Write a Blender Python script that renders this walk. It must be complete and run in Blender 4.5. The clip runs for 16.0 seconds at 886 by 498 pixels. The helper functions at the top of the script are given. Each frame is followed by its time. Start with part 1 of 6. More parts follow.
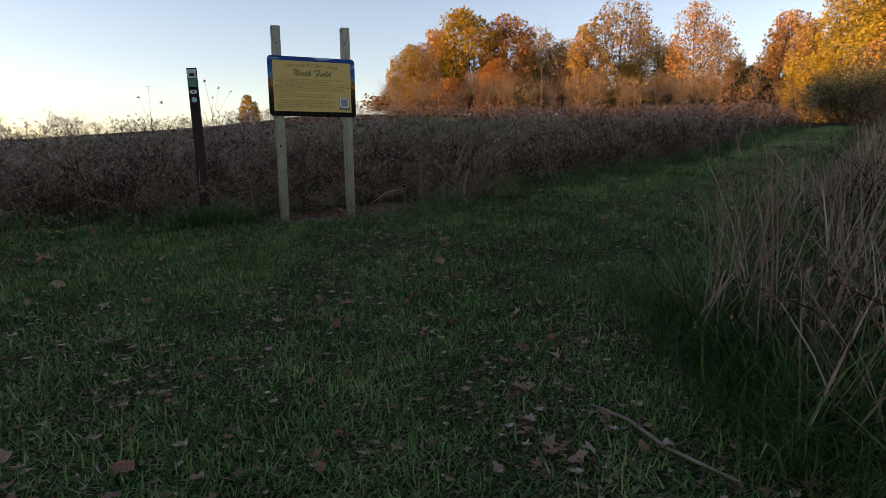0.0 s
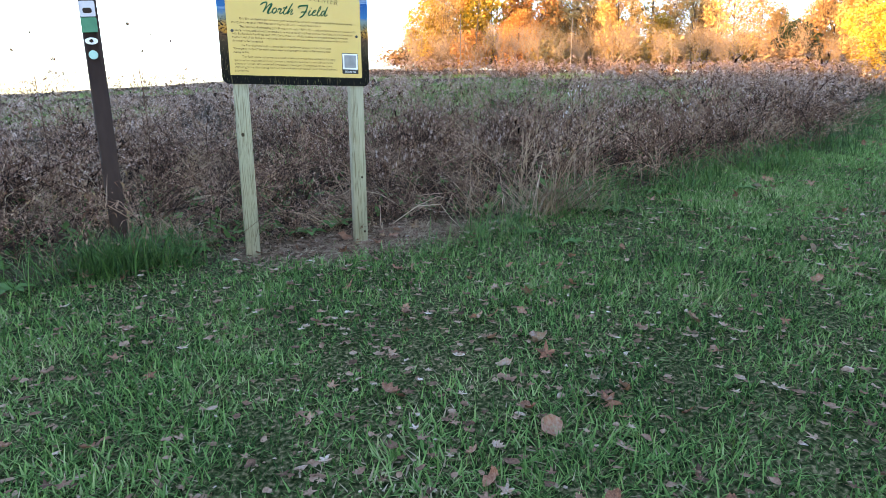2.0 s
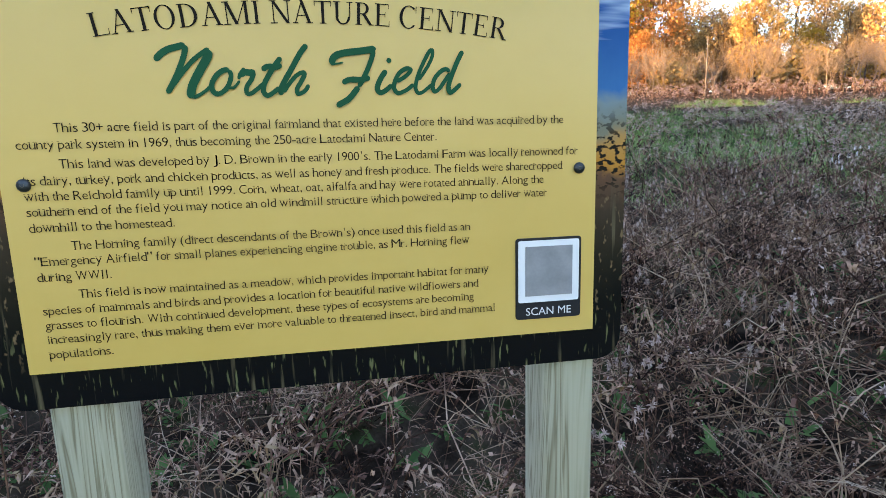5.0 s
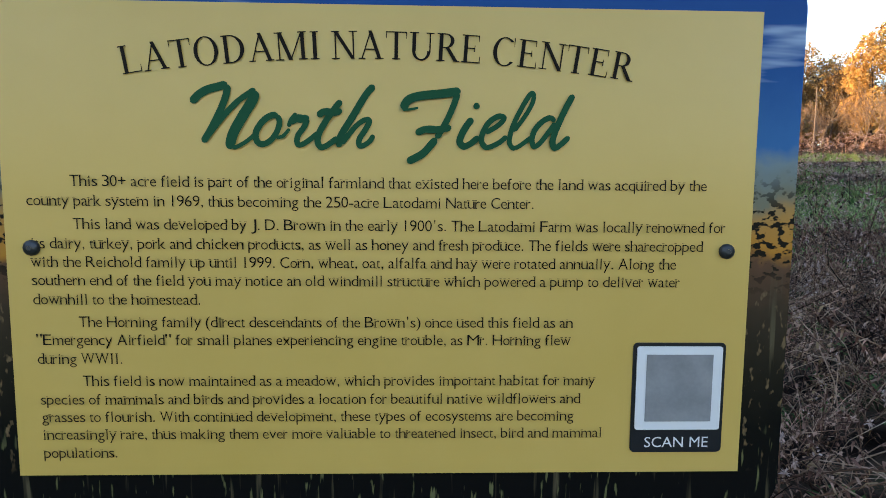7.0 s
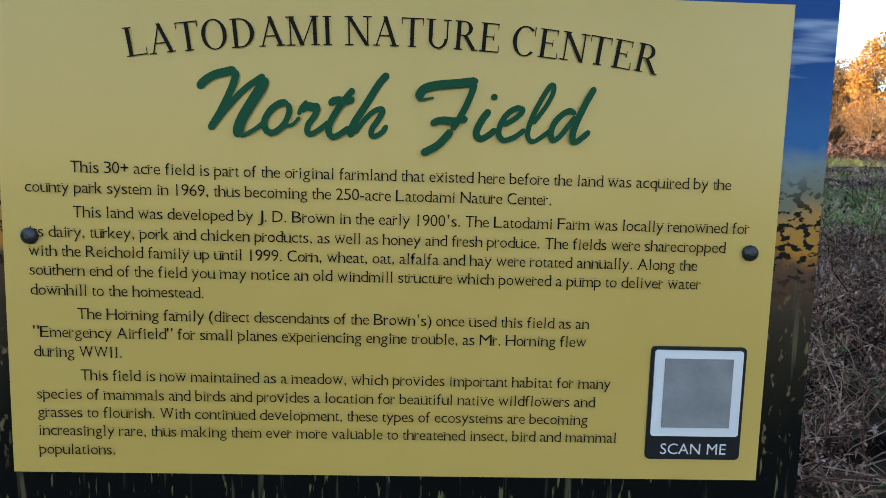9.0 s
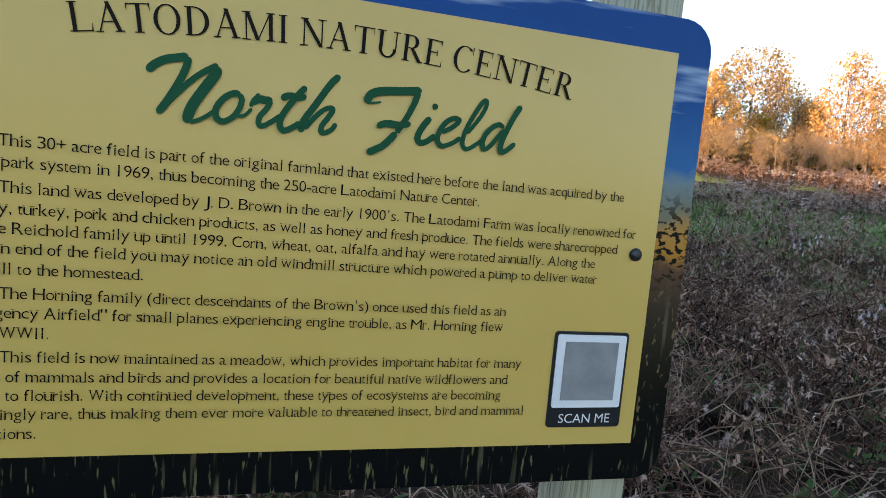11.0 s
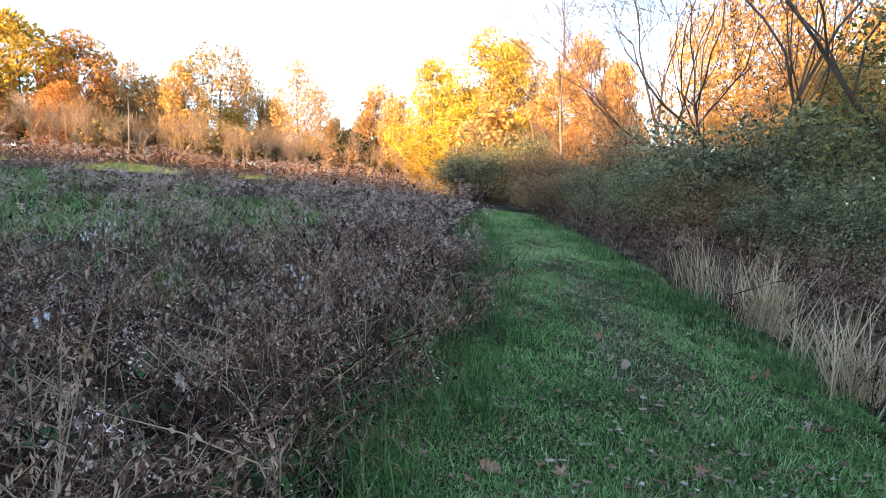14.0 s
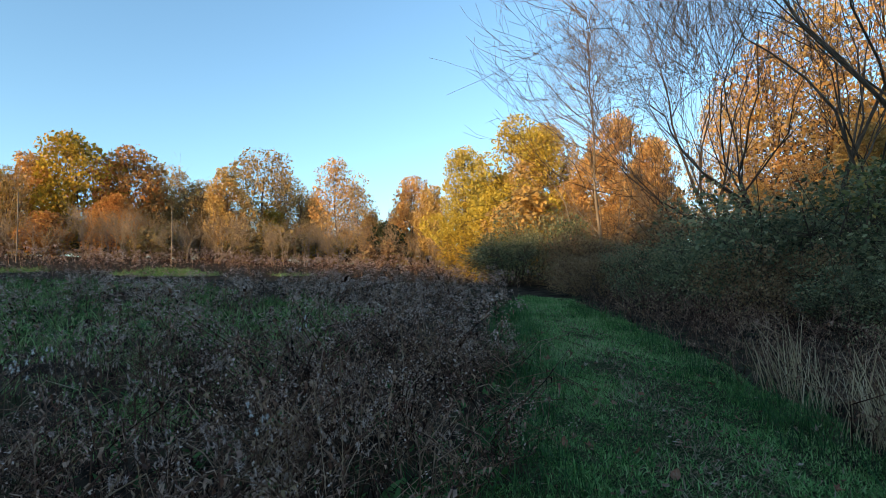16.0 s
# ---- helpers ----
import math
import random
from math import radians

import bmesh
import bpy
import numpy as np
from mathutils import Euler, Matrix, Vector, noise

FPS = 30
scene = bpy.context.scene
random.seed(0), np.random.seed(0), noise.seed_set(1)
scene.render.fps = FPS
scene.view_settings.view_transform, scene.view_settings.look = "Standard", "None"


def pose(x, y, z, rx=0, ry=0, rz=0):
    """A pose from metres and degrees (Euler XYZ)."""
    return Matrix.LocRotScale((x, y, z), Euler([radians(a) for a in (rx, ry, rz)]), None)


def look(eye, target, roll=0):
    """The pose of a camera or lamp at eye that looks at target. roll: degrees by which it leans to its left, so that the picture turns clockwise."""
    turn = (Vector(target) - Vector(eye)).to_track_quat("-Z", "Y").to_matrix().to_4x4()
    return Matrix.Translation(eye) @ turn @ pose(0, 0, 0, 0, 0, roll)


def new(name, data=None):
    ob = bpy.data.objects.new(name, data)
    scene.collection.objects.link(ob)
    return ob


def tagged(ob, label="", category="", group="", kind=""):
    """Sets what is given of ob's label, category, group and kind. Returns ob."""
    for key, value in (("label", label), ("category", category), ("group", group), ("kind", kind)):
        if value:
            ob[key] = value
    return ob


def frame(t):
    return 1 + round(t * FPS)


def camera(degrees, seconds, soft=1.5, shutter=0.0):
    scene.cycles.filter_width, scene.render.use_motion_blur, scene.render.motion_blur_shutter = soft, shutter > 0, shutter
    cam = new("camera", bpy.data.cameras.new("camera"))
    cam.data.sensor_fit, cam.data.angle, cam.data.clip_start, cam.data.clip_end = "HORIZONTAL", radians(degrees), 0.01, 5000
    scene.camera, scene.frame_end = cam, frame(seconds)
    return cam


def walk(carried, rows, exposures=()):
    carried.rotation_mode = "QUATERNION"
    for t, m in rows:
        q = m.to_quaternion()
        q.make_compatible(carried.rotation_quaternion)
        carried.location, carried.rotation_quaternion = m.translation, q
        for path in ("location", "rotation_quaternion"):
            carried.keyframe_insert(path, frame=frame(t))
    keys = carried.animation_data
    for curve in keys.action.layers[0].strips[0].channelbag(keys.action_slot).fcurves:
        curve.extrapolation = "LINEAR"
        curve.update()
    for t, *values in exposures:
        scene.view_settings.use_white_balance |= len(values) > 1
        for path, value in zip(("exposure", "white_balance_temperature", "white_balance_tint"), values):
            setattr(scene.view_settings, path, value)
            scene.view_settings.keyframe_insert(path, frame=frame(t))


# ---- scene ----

# ---------------------------------------------------------------- camera
LENS = 75.8
ROWS = [
    (0, (-1.090, -6.240, 0.525), (0.407, -2.577, -0.058), -0.68),
    (0.5, (-0.984, -5.621, 0.615), (0.515, -1.968, -0.024), -0.46),
    (1, (-0.871, -5.031, 0.698), (0.592, -1.380, -0.031), -0.47),
    (1.5, (-0.639, -4.402, 0.728), (0.796, -0.754, -0.069), -0.24),
    (2, (-0.471, -3.820, 0.821), (0.906, -0.167, -0.052), -0.17),
    (2.5, (-0.311, -3.228, 0.871), (1.004, 0.439, -0.037), 0.04),
    (3, (-0.205, -2.621, 1.011), (1.027, 1.074, 0.097), -0.01),
    (3.5, (-0.124, -2.075, 1.161), (1.030, 1.646, 0.254), -0.20),
    (4, (-0.016, -1.559, 1.290), (1.083, 2.182, 0.397), -0.29),
    (4.5, (-0.035, -1.127, 1.352), (0.990, 2.641, 0.486), -0.72),
    (5, (0.025, -0.820, 1.388), (0.698, 3.062, 0.700), -1.45),
    (5.2, (0.045, -0.714, 1.432), (0.650, 3.174, 0.713), -1.49),
    (7.3, (0.044, -0.621, 1.414), (0.144, 3.362, 1.060), 0.61),
    (7.5, (0.041, -0.619, 1.415), (0.153, 3.363, 1.059), 0.73),
    (8, (0.036, -0.610, 1.411), (0.163, 3.369, 1.021), 1.31),
    (8.2, (0.037, -0.606, 1.409), (0.144, 3.372, 1.009), 1.58),
    (10.3, (0.007, -0.599, 1.415), (0.284, 3.375, 1.046), 1.97),
    (10.5, (0.000, -0.608, 1.414), (0.354, 3.356, 1.023), 2.39),
    (11, (-0.042, -0.654, 1.414), (0.931, 3.206, 1.019), 5.04),
    (11.5, (0.078, -0.738, 1.419), (1.781, 2.865, 1.069), 4.75),
    (12, (0.388, -0.852, 1.400), (2.732, 2.371, 1.061), 4.29),
    (12.5, (0.728, -0.912, 1.417), (3.539, 1.904, 1.008), 3.57),
    (13, (1.127, -0.945, 1.423), (4.232, 1.543, 1.019), 2.70),
    (13.5, (1.421, -0.998, 1.417), (4.748, 1.193, 1.054), 1.75),
    (14, (1.728, -1.093, 1.461), (5.224, 0.833, 1.202), 1.09),
    (14.5, (1.997, -1.072, 1.498), (5.620, 0.621, 1.405), 0.05),
    (15, (2.285, -0.976, 1.548), (5.932, 0.663, 1.669), -1.04),
    (15.5, (2.521, -0.873, 1.544), (6.057, 0.980, 1.799), -1.12),
    (16, (2.690, -0.780, 1.561), (6.036, 1.383, 1.910), -1.91),
]
EXPOSURES = [
    (0, 1.45, 9600, 34), (0.5, 2.22, 9000, 30), (1, 2.95, 8700, 26), (1.5, 3.35, 8500, 25), (2, 3.75, 8500, 24), (2.5, 4.05, 8500, 25), (3, 4.08, 8500, 25), (3.5, 4.05, 8500, 25), (4, 3.88, 8500, 25), (4.5, 3.65, 8500, 25),
    (5, 3.42, 8500, 25), (7.5, 2.8, 8500, 25), (10.5, 2.86, 8500, 25), (11, 2.82, 8500, 24), (11.5, 2.82, 8500, 24), (12, 2.85, 8500, 24), (12.5, 2.88, 8500, 24), (13, 2.95, 8300, 23), (13.5, 3.2, 7950, 22), (14.5, 3.25, 7900, 22), (15, 2.65, 7600, 15), (15.5, 2.0, 7300, 8), (16, 1.65, 7000, 4),
]
cam = camera(LENS, 16.0, soft=0.6)
walk(cam, [(t, look(eye, target, roll)) for t, eye, target, roll in ROWS], EXPOSURES)

# ---------------------------------------------------------------- sky and sun
SUN_AZ, SUN_EL = 168.0, 8.0          # degrees; azimuth from +x towards +y
world = bpy.data.worlds.new("world")
scene.world = world
world.use_nodes = True
wn = world.node_tree.nodes
sky = wn.new("ShaderNodeTexSky")
sky.sky_type, sky.sun_disc = "NISHITA", False
sky.sun_elevation, sky.sun_rotation = radians(SUN_EL), radians(90 - SUN_AZ)
sky.air_density, sky.dust_density, sky.ozone_density = 1.0, 0.3, 2.8
wn["Background"].inputs["Strength"].default_value = 0.15
world.node_tree.links.new(sky.outputs[0], wn["Background"].inputs["Color"])
sun_data = bpy.data.lights.new("sun", "SUN")
sun_data.energy, sun_data.angle, sun_data.color = 2.45, radians(0.53), (1.0, 0.66, 0.33)
sun = new("sun", sun_data)
toward = Vector((math.cos(radians(SUN_AZ)) * math.cos(radians(SUN_EL)), math.sin(radians(SUN_AZ)) * math.cos(radians(SUN_EL)), math.sin(radians(SUN_EL))))
sun.matrix_world = Matrix.Translation((0, 0, 30)) @ toward.to_track_quat("Z", "Y").to_matrix().to_4x4()

# ---------------------------------------------------------------- materials
def material(name, cols, rough=0.85, scale=6.0, bump=0.3, vary="noise", thin=0.0, spec=0.25, coat=0.0, grain=8.0, stretch=(1, 1, 1), metal=0.0, clumpy=1.2):
    """A procedural surface: colours along a ramp, chosen by a random value per piece and by noise at two sizes."""
    m = bpy.data.materials.new(name)
    m.use_nodes = True
    nt = m.node_tree
    n, link = nt.nodes, nt.links.new
    bsdf = n["Principled BSDF"]
    coord = n.new("ShaderNodeTexCoord")
    mp = n.new("ShaderNodeMapping")
    mp.inputs["Scale"].default_value = stretch
    link(coord.outputs["Object"], mp.inputs["Vector"])
    big, small = n.new("ShaderNodeTexNoise"), n.new("ShaderNodeTexNoise")
    big.inputs["Scale"].default_value, big.inputs["Detail"].default_value = scale, 6
    small.inputs["Scale"].default_value, small.inputs["Detail"].default_value = scale * grain, 4
    link(mp.outputs[0], big.inputs["Vector"])
    link(mp.outputs[0], small.inputs["Vector"])
    mix = n.new("ShaderNodeMath")
    mix.operation = "MULTIPLY_ADD"
    mix.inputs[1].default_value = 0.35
    link(small.outputs["Fac"], mix.inputs[0])
    fac = mix.outputs[0]
    if vary == "noise":
        grow = n.new("ShaderNodeMapRange")
        grow.inputs["From Min"].default_value, grow.inputs["From Max"].default_value = 0.3, 0.7
        grow.inputs["To Min"].default_value, grow.inputs["To Max"].default_value = -0.1, 0.75
        link(big.outputs["Fac"], grow.inputs["Value"])
        link(grow.outputs[0], mix.inputs[2])
    else:
        src = n.new("ShaderNodeNewGeometry") if vary == "island" else n.new("ShaderNodeObjectInfo")
        rnd = src.outputs["Random Per Island"] if vary == "island" else src.outputs["Random"]
        both = n.new("ShaderNodeMath")
        both.operation = "MULTIPLY_ADD"
        both.inputs[1].default_value = 0.6
        link(rnd, both.inputs[0])
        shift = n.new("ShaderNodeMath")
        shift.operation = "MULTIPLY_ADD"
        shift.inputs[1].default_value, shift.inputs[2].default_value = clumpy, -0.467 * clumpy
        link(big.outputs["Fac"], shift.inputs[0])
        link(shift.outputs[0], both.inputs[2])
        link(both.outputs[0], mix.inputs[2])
    ramp = n.new("ShaderNodeValToRGB")
    el = ramp.color_ramp.elements
    while len(el) < len(cols):
        el.new(0.5)
    for i, c in enumerate(cols):
        el[i].position = i / max(1, len(cols) - 1)
        el[i].color = (*c, 1)
    link(fac, ramp.inputs["Fac"])
    link(ramp.outputs["Color"], bsdf.inputs["Base Color"])
    bsdf.inputs["Roughness"].default_value = rough
    bsdf.inputs["Specular IOR Level"].default_value = spec if vary != "island" else (0.06 if spec == 0.25 else spec)
    bsdf.inputs["Metallic"].default_value = metal
    bsdf.inputs["Coat Weight"].default_value = coat
    if bump:
        b = n.new("ShaderNodeBump")
        b.inputs["Strength"].default_value, b.inputs["Distance"].default_value = bump, 0.01
        link(small.outputs["Fac"], b.inputs["Height"])
        link(b.outputs[0], bsdf.inputs["Normal"])
    if thin:
        tr = n.new("ShaderNodeBsdfTranslucent")
        link(ramp.outputs["Color"], tr.inputs["Color"])
        ms = n.new("ShaderNodeMixShader")
        ms.inputs[0].default_value = thin
        link(bsdf.outputs[0], ms.inputs[1])
        link(tr.outputs[0], ms.inputs[2])
        link(ms.outputs[0], n["Material Output"].inputs["Surface"])
    return m


# darkest greens of the lawn ramp stand in for shade between blades
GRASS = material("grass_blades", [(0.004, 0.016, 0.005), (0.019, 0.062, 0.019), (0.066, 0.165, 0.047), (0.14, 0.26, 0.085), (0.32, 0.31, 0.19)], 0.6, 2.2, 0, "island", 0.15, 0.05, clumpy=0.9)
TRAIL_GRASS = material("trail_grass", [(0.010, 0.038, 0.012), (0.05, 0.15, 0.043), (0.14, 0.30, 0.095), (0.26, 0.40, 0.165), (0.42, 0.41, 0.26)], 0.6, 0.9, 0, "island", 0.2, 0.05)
LONG_GRASS = material("long_grass", [(0.006, 0.022, 0.007), (0.022, 0.078, 0.021), (0.064, 0.165, 0.042), (0.16, 0.215, 0.09)], 0.5, 0.7, 0, "island", 0.25, 0.2)
THATCH = material("dead_grass", [(0.09, 0.065, 0.042), (0.18, 0.135, 0.092), (0.29, 0.23, 0.165), (0.40, 0.345, 0.265)], 0.8, 2, 0, "island", 0.15)
STRAW = material("straw", [(0.20, 0.135, 0.08), (0.34, 0.25, 0.155), (0.50, 0.39, 0.26), (0.62, 0.52, 0.39)], 0.75, 2, 0, "island", 0.2)
TAN_STALK = material("tan_stalk", [(0.09, 0.05, 0.034), (0.20, 0.125, 0.085), (0.33, 0.23, 0.165), (0.50, 0.39, 0.29)], 0.75, 2, 0, "island", 0.1)
# near-black ends of both ramps stand in for shade in gaps between plants
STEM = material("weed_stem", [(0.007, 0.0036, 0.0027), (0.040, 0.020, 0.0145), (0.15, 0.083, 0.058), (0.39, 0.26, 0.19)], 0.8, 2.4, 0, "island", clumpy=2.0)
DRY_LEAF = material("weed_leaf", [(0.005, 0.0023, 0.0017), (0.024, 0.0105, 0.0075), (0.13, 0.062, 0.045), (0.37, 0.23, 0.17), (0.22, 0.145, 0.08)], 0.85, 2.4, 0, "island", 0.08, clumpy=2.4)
FLUFF = material("seed_fluff", [(0.20, 0.13, 0.11), (0.38, 0.275, 0.24), (0.66, 0.53, 0.48)], 0.95, 5, 0, "island", 0.3)
WHITE_FLUFF = material("white_fluff", [(0.5, 0.48, 0.48), (0.68, 0.66, 0.66)], 0.95, 5, 0, "island", 0.2)
MEADOW = material("meadow_grass", [(0.05, 0.11, 0.03), (0.14, 0.25, 0.075), (0.25, 0.38, 0.14), (0.40, 0.42, 0.25)], 0.7, 0.6, 0, "island", 0.15)
GREEN_WEED = material("green_weed", [(0.035, 0.085, 0.03), (0.06, 0.14, 0.045), (0.11, 0.2, 0.07)], 0.6, 3, 0, "island", 0.25)
LITTER = material("leaf_litter", [(0.04, 0.022, 0.016), (0.11, 0.058, 0.042), (0.20, 0.11, 0.078), (0.29, 0.19, 0.145), (0.46, 0.40, 0.36)], 0.75, 20, 0.2, "island", 0.12)
FALLEN = material("fallen_leaf", [(0.08, 0.035, 0.028), (0.19, 0.075, 0.045), (0.28, 0.13, 0.085), (0.29, 0.195, 0.145), (0.34, 0.29, 0.265)], 0.75, 9, 0.25, "object", 0.12)
BARK = material("bark", [(0.04, 0.029, 0.022), (0.085, 0.061, 0.046), (0.15, 0.11, 0.082)], 0.9, 3, 0.6, stretch=(1, 1, 0.25))
PALE_BARK = material("pale_bark", [(0.11, 0.085, 0.065), (0.18, 0.14, 0.105), (0.26, 0.21, 0.16)], 0.85, 3, 0.4, stretch=(1, 1, 0.3))
TWIG = material("tan_twigs", [(0.16, 0.11, 0.075), (0.26, 0.19, 0.13), (0.36, 0.27, 0.19)], 0.85, 2, 0, "island")


def foliage(name, cols, scale=0.35):
    return material(name, cols, 0.6, scale, 0, "island", 0.3)


CROWNS = {
    "yellow": foliage("yellow_foliage", [(0.27, 0.19, 0.03), (0.47, 0.34, 0.055), (0.60, 0.46, 0.095), (0.36, 0.35, 0.09)]),
    "olive": foliage("olive_foliage", [(0.15, 0.11, 0.02), (0.32, 0.22, 0.035), (0.50, 0.33, 0.05), (0.46, 0.22, 0.04)]),
    "orange": foliage("orange_foliage", [(0.24, 0.11, 0.045), (0.46, 0.24, 0.09), (0.60, 0.36, 0.14), (0.54, 0.38, 0.15)]),
    "red": foliage("red_orange_foliage", [(0.20, 0.072, 0.03), (0.40, 0.165, 0.055), (0.54, 0.26, 0.085), (0.50, 0.33, 0.10)]),
    "brown": foliage("brown_foliage", [(0.16, 0.10, 0.045), (0.32, 0.20, 0.08), (0.46, 0.30, 0.12), (0.38, 0.28, 0.12)]),
    "gold": foliage("gold_foliage", [(0.28, 0.155, 0.05), (0.46, 0.28, 0.095), (0.57, 0.38, 0.145), (0.42, 0.31, 0.12)]),
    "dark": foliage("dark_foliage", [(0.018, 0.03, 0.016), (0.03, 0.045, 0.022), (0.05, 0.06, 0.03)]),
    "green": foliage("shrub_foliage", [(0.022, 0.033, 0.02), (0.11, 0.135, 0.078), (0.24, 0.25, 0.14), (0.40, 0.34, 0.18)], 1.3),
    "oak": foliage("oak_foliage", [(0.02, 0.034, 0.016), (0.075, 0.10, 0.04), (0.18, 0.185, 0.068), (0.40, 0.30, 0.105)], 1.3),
    "tan": foliage("tan_brush_foliage", [(0.14, 0.10, 0.05), (0.26, 0.18, 0.08), (0.34, 0.24, 0.10), (0.2, 0.17, 0.07)]),
    "rust": foliage("rust_foliage", [(0.07, 0.04, 0.025), (0.22, 0.135, 0.075), (0.36, 0.225, 0.125), (0.21, 0.19, 0.09)], 0.9),
}

# ---------------------------------------------------------------- helpers for meshes
def mesh_of(name, verts, faces, mats, index=None, smooth=False):
    """A mesh from arrays; faces are rows of four, the last -1 for a triangle."""
    verts, faces = np.asarray(verts, np.float32), np.asarray(faces, np.int32)
    me = bpy.data.meshes.new(name)
    keep = faces.ravel() >= 0
    loops = faces.ravel()[keep]
    totals = (faces >= 0).sum(1)
    starts = np.concatenate([[0], np.cumsum(totals)[:-1]])
    me.vertices.add(len(verts))
    me.vertices.foreach_set("co", verts.ravel())
    me.loops.add(len(loops))
    me.loops.foreach_set("vertex_index", loops.astype(np.int32))
    me.polygons.add(len(faces))
    me.polygons.foreach_set("loop_start", starts.astype(np.int32))
    me.polygons.foreach_set("loop_total", totals.astype(np.int32))
    if index is not None:
        me.polygons.foreach_set("material_index", np.asarray(index, np.int32))
    if smooth:
        me.polygons.foreach_set("use_smooth", np.ones(len(faces), bool))
    for m in mats:
        me.materials.append(m)
    me.update(calc_edges=True)
    return me


class Build:
    """Gathers vertices and faces of one mesh, with a material index for each face."""

    def __init__(self):
        self.v, self.f, self.m = [], [], []

    def add(self, verts, faces, mi=0):
        o = len(self.v)
        self.v += [tuple(p) for p in verts]
        for f in faces:
            f = [i + o for i in f]
            self.f.append(f + [-1] * (4 - len(f)))
            self.m.append(mi)

    def tube(self, pts, radii, sides=5, mi=0):
        """A tapered tube along points."""
        pts = [Vector(p) for p in pts]
        verts, faces = [], []
        side = None
        for i, p in enumerate(pts):
            d = (pts[min(i + 1, len(pts) - 1)] - pts[max(i - 1, 0)])
            d = d.normalized() if d.length > 1e-6 else Vector((0, 0, 1))
            ref = side if side is not None else (Vector((1, 0, 0)) if abs(d.x) < 0.8 else Vector((0, 1, 0)))
            side = (ref - d * ref.dot(d)).normalized()
            up = d.cross(side)
            for k in range(sides):
                a = 2 * math.pi * k / sides
                verts.append(p + (side * math.cos(a) + up * math.sin(a)) * radii[i])
        for i in range(len(pts) - 1):
            for k in range(sides):
                k2 = (k + 1) % sides
                faces.append([i * sides + k, i * sides + k2, (i + 1) * sides + k2, (i + 1) * sides + k])
        self.add(verts, faces, mi)

    def blade(self, base, az, length, width, lean, droop, segs=3, mi=0):
        """A grass blade or leaf that leans out and droops."""
        p, a = Vector(base), lean
        out = Vector((math.cos(az), math.sin(az), 0))
        across = Vector((-math.sin(az), math.cos(az), 0))
        verts, faces = [], []
        for i in range(segs + 1):
            w = width * (1 - (i / segs) ** 1.6) * (0.6 + 0.4 * min(1, 2 * i / segs))
            if i == segs:
                verts.append(p.copy())
            else:
                verts += [p - across * w / 2, p + across * w / 2]
            p = p + (out * math.sin(a) + Vector((0, 0, 1)) * math.cos(a)) * (length / segs)
            a += droop / segs
        for i in range(segs):
            faces.append([2 * i, 2 * i + 1, 2 * i + 3, 2 * i + 2] if i < segs - 1 else [2 * i, 2 * i + 1, 2 * i + 2])
        self.add(verts, faces, mi)

    def arrays(self):
        return np.array(self.v, np.float32), np.array(self.f, np.int32), np.array(self.m, np.int32)

    def mesh(self, name, mats, smooth=False):
        v, f, m = self.arrays()
        return mesh_of(name, v, f, mats, m, smooth)


def part(name, me, parent, label="", m=None):
    ob = new(name, me)
    ob.parent = parent
    if m is not None:
        ob.matrix_basis = m
    return tagged(ob, label) if label else ob


def scatter(name, templates, pos, size, mats, rng, tilt=0.12, tall=None, which=None):
    """One mesh of many plants: each a template turned, scaled and leaned at its place."""
    V, F, M, o = [], [], [], 0
    which = rng.integers(0, len(templates), len(pos)) if which is None else which
    for k, (v, f, m) in enumerate(templates):
        sel = np.nonzero(which == k)[0]
        if not len(sel):
            continue
        a = rng.uniform(0, 2 * np.pi, len(sel))
        s = size[sel]
        h = s if tall is None else tall[sel]
        lx, ly = rng.normal(0, tilt, len(sel)), rng.normal(0, tilt, len(sel))
        c, sn = np.cos(a), np.sin(a)
        x = (v[None, :, 0] * c[:, None] - v[None, :, 1] * sn[:, None]) * s[:, None]
        y = (v[None, :, 0] * sn[:, None] + v[None, :, 1] * c[:, None]) * s[:, None]
        z = v[None, :, 2] * h[:, None]
        P = np.stack([x + z * lx[:, None], y + z * ly[:, None], z * (1 - 0.5 * (lx ** 2 + ly ** 2))[:, None]], 2) + pos[sel][:, None, :]
        n = len(v)
        off = o + np.arange(len(sel)) * n
        ff = np.where(f[None] >= 0, f[None] + off[:, None, None], -1)
        V.append(P.reshape(-1, 3))
        F.append(ff.reshape(-1, 4))
        M.append(np.tile(m, len(sel)))
        o += n * len(sel)
    return new(name, mesh_of(name, np.concatenate(V), np.concatenate(F), mats, np.concatenate(M)))


# ---------------------------------------------------------------- the lie of the land
def soft(v, k=0.5):
    return 0.5 * (v + np.sqrt(v * v + k * k))


def softmin(a, b, k=3.0):
    return 0.5 * (a + b - np.sqrt((a - b) ** 2 + k * k))


def land(x, y):
    """Height of the ground: a field that climbs to a crest, a trail on its flank."""
    x, y = np.asarray(x, float), np.asarray(y, float)
    east = 0.08 * soft(x) - 0.06 * soft(x - 12, 3) - (0.02 + 0.06 * np.clip(y / 35, 0, 1)) * np.minimum(soft(-x), 14) - 0.01
    crest = 46 + 3.0 * soft(x - 1, 4)
    far = np.minimum(softmin(soft(y), crest, 2), 95)
    north = 0.089 * far - 0.03 * np.minimum(soft(y - crest, 6), 60)
    south = -0.105 * softmin(soft(-y), 10.0, 1.0)
    bumps = 0.05 * np.sin(x * 0.31 + 1.3) * np.sin(y * 0.27) * np.clip((np.hypot(x, y) - 6) / 10, 0, 1)
    return east - 0.02 * soft(x - 90, 10) + north + south + bumps


